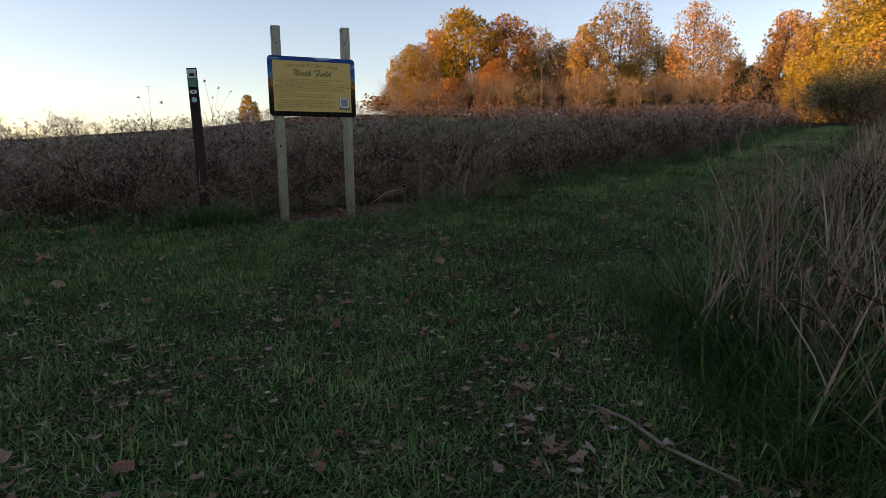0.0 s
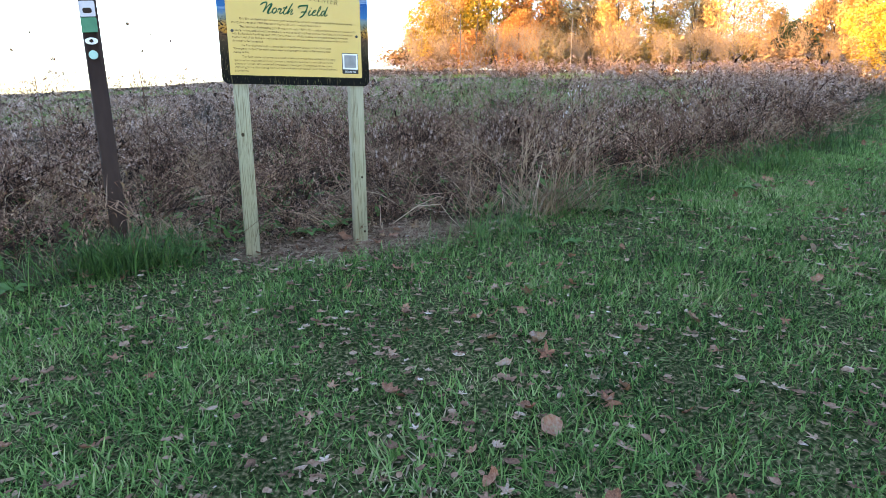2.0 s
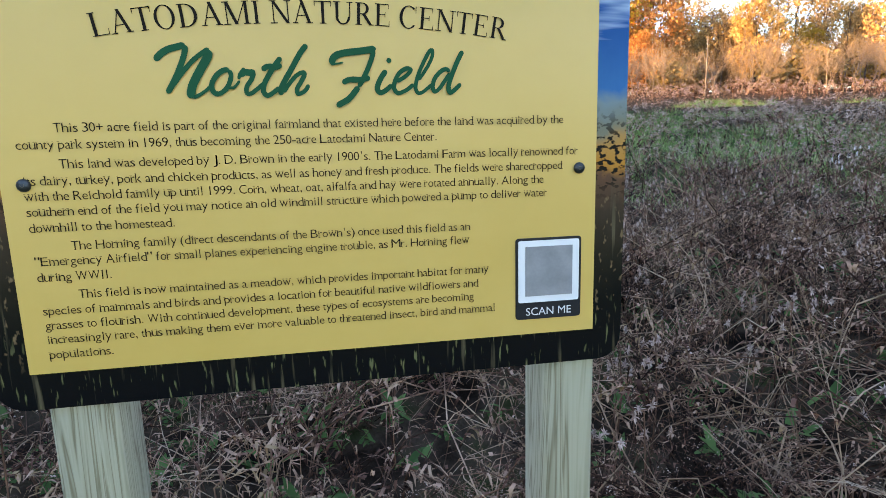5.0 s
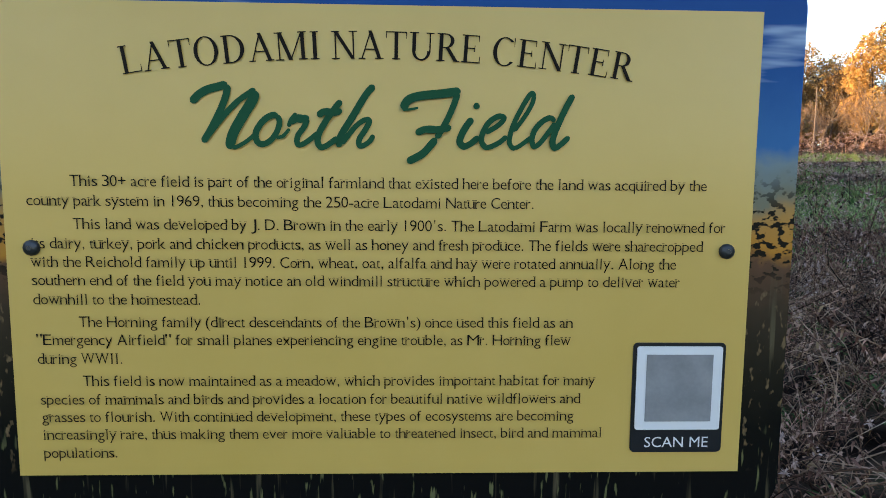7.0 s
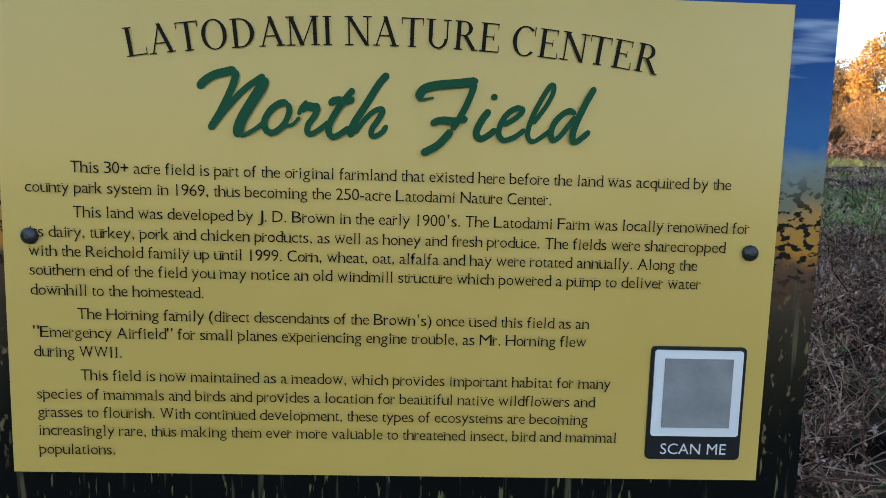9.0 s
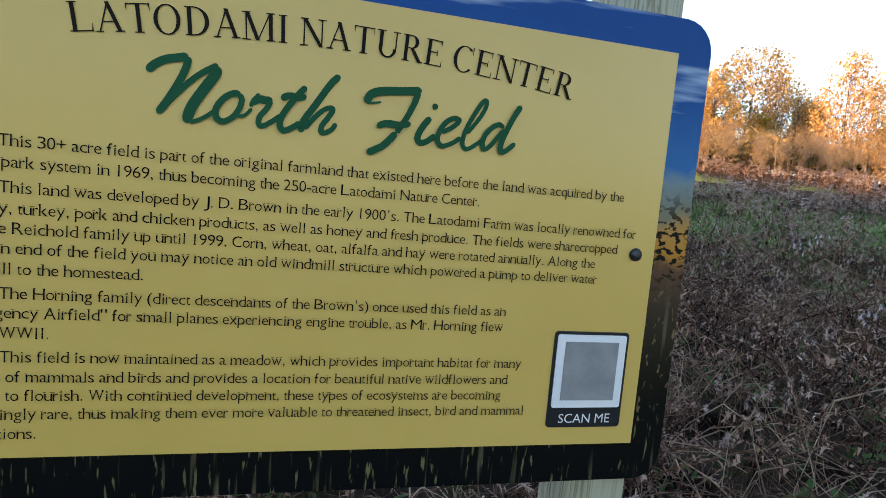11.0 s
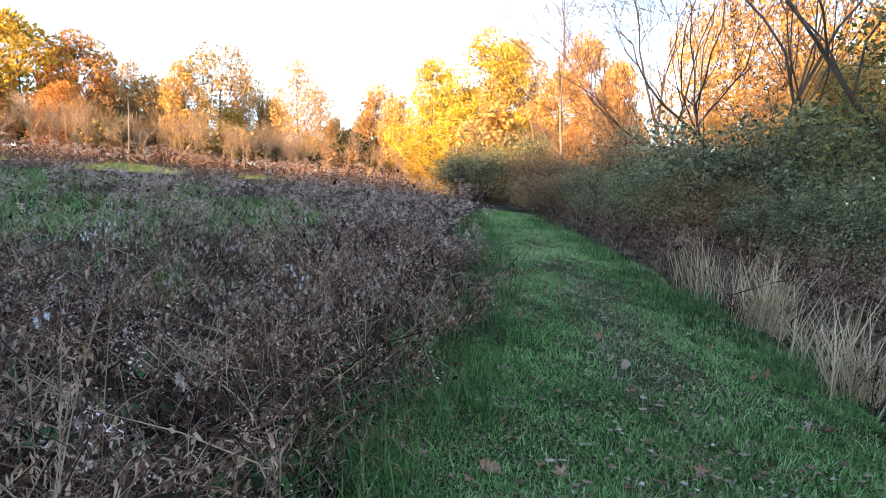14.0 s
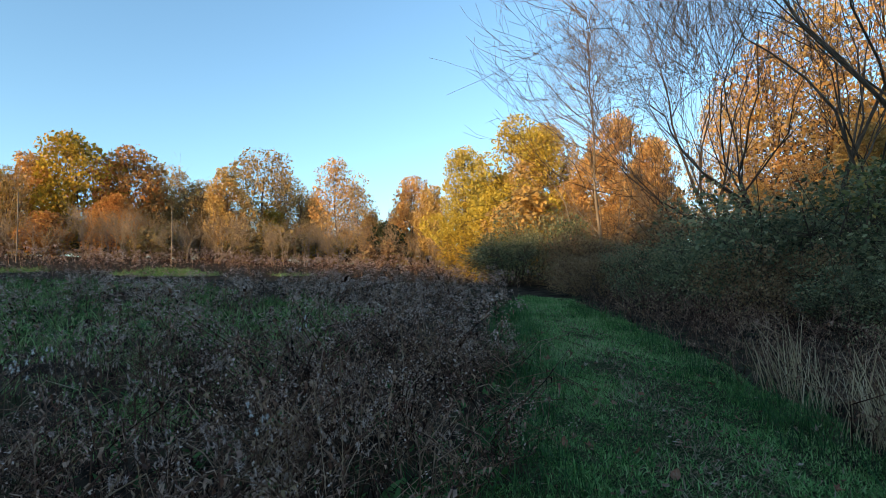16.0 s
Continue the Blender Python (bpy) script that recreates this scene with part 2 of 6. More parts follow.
EDGE_LX = [-12, -4, -2.85, -1.8, -0.9, 0.2, 0.6, 1.0, 1.46, 2.4, 3.9, 4.75, 5.95, 8.3, 10.6, 13.0, 15.0, 17.0]
EDGE_LY = [1.4, 0.6, 0.3, 0.0, -0.12, -0.1, -0.2, -0.25, -0.1, 0.12, 0.42, 0.54, 0.79, 1.74, 3.05, 4.4, 5.2, 5.8]
EDGE_RX = [0.72, 0.8, 1.0, 1.7, 3.0, 4.5, 5.4, 6.25, 7.63, 9.6, 12.0, 13.9, 15.5, 17.0]
EDGE_RY = [-40, -5.0, -4.1, -3.5, -2.9, -2.3, -1.75, -1.28, -0.6, 0.55, 2.0, 3.2, 4.2, 5.0]


def edge_left(x):
    return np.interp(x, EDGE_LX, EDGE_LY) + 0.10 * np.sin(np.asarray(x) * 5.1) + 0.05 * np.sin(np.asarray(x) * 13.7)


def edge_right(x):
    return np.interp(x, EDGE_RX, EDGE_RY, left=-60) + 0.08 * np.sin(np.asarray(x) * 4.3 + 1)


def dirt(x, y):
    """One inside the worn, bare patch under the sign."""
    d = ((x - 0.42) / 0.95) ** 2 + ((y - 0.02) / 0.36) ** 2 + 0.25 * np.sin(x * 9) * np.sin(y * 11)
    return np.clip(1.3 - d + 0.25 * np.sin(x * 23 + y * 17) * np.sin(y * 31), 0, 1)


def patchy(x, y):
    """Slow variation over the field, about -1 to 1."""
    return (np.sin(x * 0.42 + 0.8) * np.sin(y * 0.53 + 2.1) + 0.6 * np.sin(x * 0.9 - y * 0.6) + 0.5 * np.sin(x * 0.23 + y * 1.07 + 0.5)) / 1.6


def axis(lo, hi, fine_lo, fine_hi, step):
    inner = np.arange(fine_lo, fine_hi + 1e-6, step)
    grow = step * np.cumsum(1.14 ** np.arange(1, 90))
    up, down = fine_hi + grow, fine_lo - grow
    return np.concatenate([[lo], down[down > lo][::-1], inner, up[up < hi], [hi]])


gx, gy = axis(-1500, 1500, -6, 16, 0.2), axis(-1500, 1500, -7, 10, 0.2)
GX, GY = np.meshgrid(gx, gy)
rough_ground = 0.012 * np.sin(GX * 7.3 + np.sin(GY * 5.1) * 2) * np.sin(GY * 6.7 + np.cos(GX * 4.1)) + 0.008 * np.sin(GX * 17 + GY * 9)
GZ = land(GX, GY) + rough_ground * np.exp(-(np.hypot(GX - 3, GY) / 25) ** 2) - 0.01 * dirt(GX, GY)
nx, ny = len(gx), len(gy)
ids = np.arange(nx * ny).reshape(ny, nx)
quads = np.stack([ids[:-1, :-1], ids[:-1, 1:], ids[1:, 1:], ids[1:, :-1]], -1).reshape(-1, 4)


def ground_material():
    m = bpy.data.materials.new("ground_soil")
    m.use_nodes = True
    n, link = m.node_tree.nodes, m.node_tree.links.new
    bsdf = n["Principled BSDF"]
    bsdf.inputs["Roughness"].default_value = 0.95
    bsdf.inputs["Specular IOR Level"].default_value = 0.03
    coord = n.new("ShaderNodeTexCoord")

    def ramp(scale, cols, lo=0.35, hi=0.65):
        t = n.new("ShaderNodeTexNoise")
        t.inputs["Scale"].default_value, t.inputs["Detail"].default_value = scale, 8
        link(coord.outputs["Object"], t.inputs["Vector"])
        r = n.new("ShaderNodeValToRGB")
        e = r.color_ramp.elements
        while len(e) < len(cols):
            e.new(0.5)
        for i, c in enumerate(cols):
            e[i].position, e[i].color = lo + (hi - lo) * i / (len(cols) - 1), (*c, 1)
        link(t.outputs["Fac"], r.inputs["Fac"])
        return r.outputs["Color"], t

    # soil under lawn and weeds is darkened to stand in for shade between plants
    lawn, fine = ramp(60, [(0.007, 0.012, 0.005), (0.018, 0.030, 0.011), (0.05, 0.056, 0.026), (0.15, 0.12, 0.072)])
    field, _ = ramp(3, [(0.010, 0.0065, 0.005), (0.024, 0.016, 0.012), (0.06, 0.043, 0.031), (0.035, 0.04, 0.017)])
    bare, _ = ramp(15, [(0.055, 0.030, 0.022), (0.115, 0.066, 0.048), (0.21, 0.13, 0.098)])

    def attr(name):
        a = n.new("ShaderNodeAttribute")
        a.attribute_name = name
        return a.outputs["Fac"]

    def mixed(f, a, b):
        x = n.new("ShaderNodeMix")
        x.data_type = "RGBA"
        link(f, x.inputs[0])
        link(a, x.inputs[6])
        link(b, x.inputs[7])
        return x.outputs[2]

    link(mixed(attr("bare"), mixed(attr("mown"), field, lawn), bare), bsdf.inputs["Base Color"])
    b = n.new("ShaderNodeBump")
    b.inputs["Strength"].default_value, b.inputs["Distance"].default_value = 0.6, 0.02
    link(fine.outputs["Fac"], b.inputs["Height"])
    link(b.outputs[0], bsdf.inputs["Normal"])
    return m


ground_mesh = mesh_of("ground", np.stack([GX, GY, GZ], -1).reshape(-1, 3), quads, [ground_material()], None, True)
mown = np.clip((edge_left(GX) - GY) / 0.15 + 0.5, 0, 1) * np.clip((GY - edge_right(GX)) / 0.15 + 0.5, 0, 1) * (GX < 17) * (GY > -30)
for key, values in (("mown", mown), ("bare", dirt(GX, GY))):
    at_ground = ground_mesh.attributes.new(key, "FLOAT", "POINT")
    at_ground.data.foreach_set("value", values.ravel().astype(np.float32))
ground = tagged(new("ground", ground_mesh), "sloping meadow ground with mown grass, bare soil and thatch", "ground", kind="structure")

# ---------------------------------------------------------------- the information sign
def box(b, x0, x1, y0, y1, z0, z1, bevel=0.0, mi=0):
    """A box with chamfered upright and level edges."""
    c = bevel
    if c <= 0:
        b.add([(x, y, z) for z in (z0, z1) for y in (y0, y1) for x in (x0, x1)], [[0, 2, 3, 1], [4, 5, 7, 6], [0, 1, 5, 4], [2, 6, 7, 3], [0, 4, 6, 2], [1, 3, 7, 5]], mi)
        return
    ring = lambda x0, x1, y0, y1: [(x0 + c, y0), (x1 - c, y0), (x1, y0 + c), (x1, y1 - c), (x1 - c, y1), (x0 + c, y1), (x0, y1 - c), (x0, y0 + c)]
    low = ring(x0, x1, y0, y1)
    top = ring(x0 + c * 0.7, x1 - c * 0.7, y0 + c * 0.7, y1 - c * 0.7)
    verts = [(x, y, z0) for x, y in low] + [(x, y, z1 - c) for x, y in low] + [(x, y, z1) for x, y in top]
    faces = [[r * 8 + k, r * 8 + (k + 1) % 8, (r + 1) * 8 + (k + 1) % 8, (r + 1) * 8 + k] for r in (0, 1) for k in range(8)]
    faces += [[16, 17, 18, 19], [16, 19, 20, 23], [20, 21, 22, 23]] + [[0, 3, 2, 1], [0, 7, 4, 3], [7, 6, 5, 4]]
    b.add(verts, faces, mi)


def rounded(x0, x1, z0, z1, r, n=6):
    pts = []
    for cx, cz, a0 in ((x1 - r, z0 + r, -90), (x1 - r, z1 - r, 0), (x0 + r, z1 - r, 90), (x0 + r, z0 + r, 180)):
        for i in range(n + 1):
            a = radians(a0 + 90 * i / n)
            pts.append((cx + r * math.cos(a), cz + r * math.sin(a)))
    return pts


def plate(outline, y0, y1):
    """A flat plate with the outline in x and z, front at y0."""
    bm = bmesh.new()
    front = [bm.verts.new((x, y0, z)) for x, z in outline]
    back = [bm.verts.new((x, y1, z)) for x, z in outline]
    bm.faces.new(front)
    bm.faces.new(back[::-1])
    k = len(outline)
    for i in range(k):
        bm.faces.new((front[i], back[i], back[(i + 1) % k], front[(i + 1) % k]))
    bmesh.ops.recalc_face_normals(bm, faces=bm.faces)
    me = bpy.data.meshes.new("plate")
    bm.to_mesh(me)
    bm.free()
    return me


def wood_material():
    m = bpy.data.materials.new("treated_pine")
    m.use_nodes = True
    n, link = m.node_tree.nodes, m.node_tree.links.new
    coord, mp = n.new("ShaderNodeTexCoord"), n.new("ShaderNodeMapping")
    mp.inputs["Scale"].default_value = (26, 26, 1.1)
    link(coord.outputs["Object"], mp.inputs["Vector"])
    wave = n.new("ShaderNodeTexNoise")
    wave.inputs["Scale"].default_value, wave.inputs["Detail"].default_value, wave.inputs["Distortion"].default_value = 1.0, 3, 1.6
    link(mp.outputs[0], wave.inputs["Vector"])
    rings = n.new("ShaderNodeMath")
    rings.operation = "PINGPONG"
    rings.inputs[1].default_value = 0.07
    link(wave.outputs["Fac"], rings.inputs[0])
    ramp = n.new("ShaderNodeValToRGB")
    e = ramp.color_ramp.elements
    e[0].position, e[0].color = 0.0, (0.17, 0.145, 0.10, 1)
    e[1].position, e[1].color = 0.3, (0.30, 0.275, 0.215, 1)
    e.new(0.75).color = (0.36, 0.335, 0.275, 1)
    up = n.new("ShaderNodeMath")
    up.operation = "MULTIPLY"
    up.inputs[1].default_value = 14
    link(rings.outputs[0], up.inputs[0])
    link(up.outputs[0], ramp.inputs["Fac"])
    stain = n.new("ShaderNodeTexNoise")
    stain.inputs["Scale"].default_value, stain.inputs["Detail"].default_value = 5, 4
    link(coord.outputs["Object"], stain.inputs["Vector"])
    tint = n.new("ShaderNodeMix")
    tint.data_type = "RGBA"
    tint.blend_type = "MULTIPLY"
    link(stain.outputs["Fac"], tint.inputs[0])
    link(ramp.outputs["Color"], tint.inputs[6])
    tint.inputs[7].default_value = (0.78, 0.9, 0.8, 1)
    link(tint.outputs[2], n["Principled BSDF"].inputs["Base Color"])
    n["Principled BSDF"].inputs["Roughness"].default_value = 0.8
    b = n.new("ShaderNodeBump")
    b.inputs["Strength"].default_value, b.inputs["Distance"].default_value = 0.25, 0.004
    link(up.outputs[0], b.inputs["Height"])
    link(b.outputs[0], n["Principled BSDF"].inputs["Normal"])
    return m


def picture_material():
    """The printed border: blue sky with streaks of cloud above, an orange band of blossoms, a dark meadow below."""
    m = bpy.data.materials.new("printed_border")
    m.use_nodes = True
    n, link = m.node_tree.nodes, m.node_tree.links.new
    coord = n.new("ShaderNodeTexCoord")
    sep = n.new("ShaderNodeSeparateXYZ")
    link(coord.outputs["Object"], sep.inputs[0])
    wob = n.new("ShaderNodeTexNoise")
    wob.inputs["Scale"].default_value, wob.inputs["Detail"].default_value = 28, 5
    link(coord.outputs["Object"], wob.inputs["Vector"])
    h = n.new("ShaderNodeMath")
    h.operation = "MULTIPLY_ADD"
    h.inputs[1].default_value = 0.055
    link(wob.outputs["Fac"], h.inputs[0])
    link(sep.outputs["Z"], h.inputs[2])
    span = n.new("ShaderNodeMapRange")
    span.inputs["From Min"].default_value, span.inputs["From Max"].default_value = 1.05, 1.66
    link(h.outputs[0], span.inputs["Value"])
    ramp = n.new("ShaderNodeValToRGB")
    e = ramp.color_ramp.elements
    e[0].position, e[0].color = 0.0, (0.002, 0.0025, 0.004, 1)
    e[1].position, e[1].color = 1.0, (0.001, 0.060, 0.22, 1)
    for p, c in ((0.22, (0.004, 0.0045, 0.004)), (0.32, (0.014, 0.012, 0.008)), (0.44, (0.04, 0.028, 0.018)), (0.52, (0.10, 0.05, 0.03)), (0.55, (0.40, 0.17, 0.03)), (0.61, (0.36, 0.19, 0.06)), (0.64, (0.15, 0.15, 0.11)), (0.70, (0.14, 0.20, 0.22)), (0.74, (0.01, 0.12, 0.30)), (0.86, (0.001, 0.075, 0.24))):
        e.new(p).color = (*c, 1)
    link(span.outputs[0], ramp.inputs["Fac"])
    mp = n.new("ShaderNodeMapping")
    mp.inputs["Scale"].default_value, mp.inputs["Rotation"].default_value = (3, 1, 24), (0, radians(-7), 0)
    link(coord.outputs["Object"], mp.inputs["Vector"])
    streak = n.new("ShaderNodeTexNoise")
    streak.inputs["Scale"].default_value, streak.inputs["Detail"].default_value = 1, 4
    link(mp.outputs[0], streak.inputs["Vector"])
    cloud = n.new("ShaderNodeMapRange")
    cloud.inputs["From Min"].default_value, cloud.inputs["From Max"].default_value = 0.54, 0.64
    link(streak.outputs["Fac"], cloud.inputs["Value"])
    high = n.new("ShaderNodeMapRange")
    high.inputs["From Min"].default_value, high.inputs["From Max"].default_value = 1.46, 1.50
    high.inputs["To Max"].default_value = 0.6
    link(sep.outputs["Z"], high.inputs["Value"])
    both = n.new("ShaderNodeMath")
    both.operation = "MULTIPLY"
    link(cloud.outputs[0], both.inputs[0])
    link(high.outputs[0], both.inputs[1])
    white = n.new("ShaderNodeMix")
    white.data_type = "RGBA"
    link(both.outputs[0], white.inputs[0])
    link(ramp.outputs["Color"], white.inputs[6])
    white.inputs[7].default_value = (0.45, 0.6, 0.75, 1)
    reed = n.new("ShaderNodeMapping")
    reed.inputs["Scale"].default_value, reed.inputs["Rotation"].default_value = (150, 1, 9), (0, radians(18), 0)
    link(coord.outputs["Object"], reed.inputs["Vector"])
    blades = n.new("ShaderNodeTexNoise")
    blades.inputs["Scale"].default_value, blades.inputs["Detail"].default_value = 0.6, 3
    link(reed.outputs[0], blades.inputs["Vector"])
    thin = n.new("ShaderNodeMapRange")
    thin.inputs["From Min"].default_value, thin.inputs["From Max"].default_value = 0.60, 0.70
    link(blades.outputs["Fac"], thin.inputs["Value"])
    low = n.new("ShaderNodeMapRange")
    low.inputs["From Min"].default_value, low.inputs["From Max"].default_value = 1.36, 1.26
    low.inputs["To Max"].default_value = 0.8
    link(sep.outputs["Z"], low.inputs["Value"])
    where = n.new("ShaderNodeMath")
    where.operation = "MULTIPLY"
    link(thin.outputs[0], where.inputs[0])
    link(low.outputs[0], where.inputs[1])
    grass = n.new("ShaderNodeMix")
    grass.data_type = "RGBA"
    link(where.outputs[0], grass.inputs[0])
    link(white.outputs[2], grass.inputs[6])
    grass.inputs[7].default_value = (0.09, 0.075, 0.045, 1)
    # dark stems and leaves before the glow, pale seed heads lower down
    def band(lo0, lo1, hi0, hi1):
        one, two, m2 = n.new("ShaderNodeMapRange"), n.new("ShaderNodeMapRange"), n.new("ShaderNodeMath")
        one.inputs["From Min"].default_value, one.inputs["From Max"].default_value = lo0, lo1
        two.inputs["From Min"].default_value, two.inputs["From Max"].default_value = hi1, hi0
        m2.operation = "MULTIPLY"
        link(sep.outputs["Z"], one.inputs["Value"])
        link(sep.outputs["Z"], two.inputs["Value"])
        link(one.outputs[0], m2.inputs[0])
        link(two.outputs[0], m2.inputs[1])
        return m2.outputs[0]

    def spots(scale, lo, hi, zone, under, colour, turned=0):
        mp2, t2, r2, m3, x2 = n.new("ShaderNodeMapping"), n.new("ShaderNodeTexNoise"), n.new("ShaderNodeMapRange"), n.new("ShaderNodeMath"), n.new("ShaderNodeMix")
        mp2.inputs["Scale"].default_value, mp2.inputs["Rotation"].default_value = scale, (0, radians(turned), 0)
        link(coord.outputs["Object"], mp2.inputs["Vector"])
        t2.inputs["Scale"].default_value, t2.inputs["Detail"].default_value = 1.0, 2
        link(mp2.outputs[0], t2.inputs["Vector"])
        r2.inputs["From Min"].default_value, r2.inputs["From Max"].default_value = lo, hi
        link(t2.outputs["Fac"], r2.inputs["Value"])
        m3.operation = "MULTIPLY"
        link(r2.outputs[0], m3.inputs[0])
        link(zone, m3.inputs[1])
        x2.data_type = "RGBA"
        link(m3.outputs[0], x2.inputs[0])
        link(under, x2.inputs[6])
        x2.inputs[7].default_value = (*colour, 1)
        return x2.outputs[2]

    shade = spots((75, 1, 110), 0.52, 0.57, band(1.30, 1.34, 1.40, 1.45), grass.outputs[2], (0.010, 0.008, 0.006), 30)
    seed = spots((110, 1, 55), 0.60, 0.68, band(1.10, 1.14, 1.30, 1.33), shade, (0.15, 0.10, 0.055), 8)
    blade_tips = spots((160, 1, 26), 0.62, 0.68, band(1.03, 1.045, 1.12, 1.16), seed, (0.10, 0.105, 0.05), 25)
    link(blade_tips, n["Principled BSDF"].inputs["Base Color"])
    n["Principled BSDF"].inputs["Roughness"].default_value = 0.5
    n["Principled BSDF"].inputs["Specular IOR Level"].default_value = 0.06
    return m


WOOD = wood_material()
BORDER = picture_material()
YELLOW = material("yellow_print", [(0.50, 0.326, 0.084), (0.525, 0.346, 0.097), (0.55, 0.366, 0.113)], 0.30, 2.5, 0.02, spec=0.45)
INK = material("dark_brown_ink", [(0.006, 0.004, 0.003), (0.009, 0.006, 0.004)], 0.5, 4, 0, spec=0.08)
TITLE_INK = material("green_ink", [(0.0015, 0.062, 0.030), (0.0025, 0.078, 0.039)], 0.6, 4, 0, spec=0.05)
BLACK = material("black_print", [(0.008, 0.010, 0.014), (0.012, 0.014, 0.018)], 0.4, 4, 0)
WHITE = material("white_print", [(0.58, 0.60, 0.64), (0.63, 0.65, 0.69)], 0.4, 4, 0)
GREY = material("grey_print", [(0.16, 0.17, 0.19), (0.24, 0.25, 0.27)], 0.4, 30, 0)
BOLT = material("bolt_steel", [(0.02, 0.025, 0.03), (0.05, 0.06, 0.07)], 0.4, 40, 0.1, metal=0.7)
KNOT = material("knot_wood", [(0.025, 0.018, 0.012), (0.06, 0.04, 0.025)], 0.9, 60, 0.3)

sign = tagged(new("information_sign"), "yellow nature-center sign panel on two pale treated-pine posts", "sign")


def post(x0, x1, z_top, knots, fresh):
    b = Build()
    zs = float(land((x0 + x1) / 2, 0.05)) - 0.25
    box(b, x0, x1, 0.008, 0.097, zs, z_top, 0.005)
    me = b.mesh("post", [WOOD])
    ob = part("post", me, sign)
    for kx, kz, r in knots:
        k = Build()
        k.tube([(kx, 0.006, kz), (kx, 0.012, kz)], [r, r], 10)
        k.add([(kx + r * math.cos(a), 0.006, kz + r * 1.2 * math.sin(a)) for a in [i * math.pi / 5 for i in range(10)]], [[0, 1, 2, 3], [0, 3, 4, 5], [0, 5, 6, 7], [0, 7, 8, 9]])
        part("knot", k.mesh("knot", [KNOT]), ob)
    return ob


post(-0.395, -0.306, 1.955, [(-0.36, 0.745, 0.010), (-0.35, 1.78, 0.007)], 0)
post(0.325, 0.414, 1.985, [(0.385, 0.455, 0.007), (0.392, 0.08, 0.007), (0.36, 1.82, 0.006)], 1)
me = plate(rounded(-0.453, 0.453, 1.050, 1.657, 0.04), -0.002, 0.005)
me.materials.append(BORDER)
panel = part("panel", me, sign, "printed photo border, blue sky above dark meadow")
me = plate([(-0.404, 1.102), (0.404, 1.102), (0.404, 1.613), (-0.404, 1.613)], -0.005, -0.002)
me.materials.append(YELLOW)
face = part("text_field", me, panel, "mustard-yellow text field")


def lettering(name, body, x, z, size, mat, parent, fit_width=None, shear=0.0, align="LEFT", y=-0.0065, turn=0.0, offset=0.0):
    cu = bpy.data.curves.new(name, "FONT")
    cu.body, cu.size, cu.shear, cu.align_x, cu.offset = body, size, shear, align, offset
    cu.resolution_u = 3
    ob = bpy.data.objects.new(name, cu)
    scene.collection.objects.link(ob)
    bpy.context.view_layer.update()
    me = bpy.data.meshes.new_from_object(ob.evaluated_get(bpy.context.evaluated_depsgraph_get()))
    bpy.data.objects.remove(ob)
    if fit_width:
        xs = [v.co.x for v in me.vertices]
        s = fit_width / (max(xs) - min(xs))
        lo = min(xs)
        for v in me.vertices:
            v.co.x = (v.co.x - lo) * s
    me.materials.clear()
    me.materials.append(mat)
    return part(name, me, parent, "", pose(x, y, z, 90, turn, 0))


LINES = [
    ("This 30+ acre field is part of the original farmland that existed here before the land was acquired by the", -0.333, 0.351, 1.422),
    ("county park system in 1969, thus becoming the 250-acre Latodami Nature Center.", -0.379, 0.162, 1.401),
    ("This land was developed by J. D. Brown in the early 1900's. The Latodami Farm was locally renowned for", -0.332, 0.374, 1.376),
    ("its dairy, turkey, pork and chicken products, as well as honey and fresh produce. The fields were sharecropped", -0.377, 0.350, 1.355),
    ("with the Reichold family up until 1999. Corn, wheat, oat, alfalfa and hay were rotated annually. Along the", -0.378, 0.321, 1.335),
    ("southern end of the field you may notice an old windmill structure which powered a pump to deliver water", -0.378, 0.326, 1.315),
    ("downhill to the homestead.", -0.378, -0.199, 1.294),
    ("The Horning family (direct descendants of the Brown's) once used this field as an", -0.331, 0.208, 1.269),
    ("\"Emergency Airfield\" for small planes experiencing engine trouble, as Mr. Horning flew", -0.377, 0.206, 1.249),
    ("during WWII.", -0.377, -0.285, 1.228),
    ("This field is now maintained as a meadow, which provides important habitat for many", -0.330, 0.235, 1.203),
    ("species of mammals and birds and provides a location for beautiful native wildflowers and", -0.376, 0.219, 1.182),
    ("grasses to flourish. With continued development, these types of ecosystems are becoming", -0.376, 0.212, 1.162),
    ("increasingly rare, thus making them ever more valuable to threatened insect, bird and mammal", -0.376, 0.245, 1.142),
    ("populations.", -0.376, -0.295, 1.121),
]
# advance of each letter in a book face, in thousandths of its size
ADVANCE = {" ": 250, "m": 778, "w": 722, "i": 278, "j": 278, "l": 278, "t": 278, "f": 333, "r": 333, "s": 389, "a": 444, "c": 444, "e": 444, "z": 444, ".": 250, ",": 250, "-": 333, "(": 333, ")": 333, "'": 333, "\"": 420, "+": 564,
           "A": 722, "B": 667, "C": 667, "D": 722, "E": 611, "F": 556, "G": 722, "H": 722, "I": 333, "J": 389, "L": 611, "M": 889, "N": 722, "O": 722, "R": 667, "T": 611, "U": 722, "W": 944}
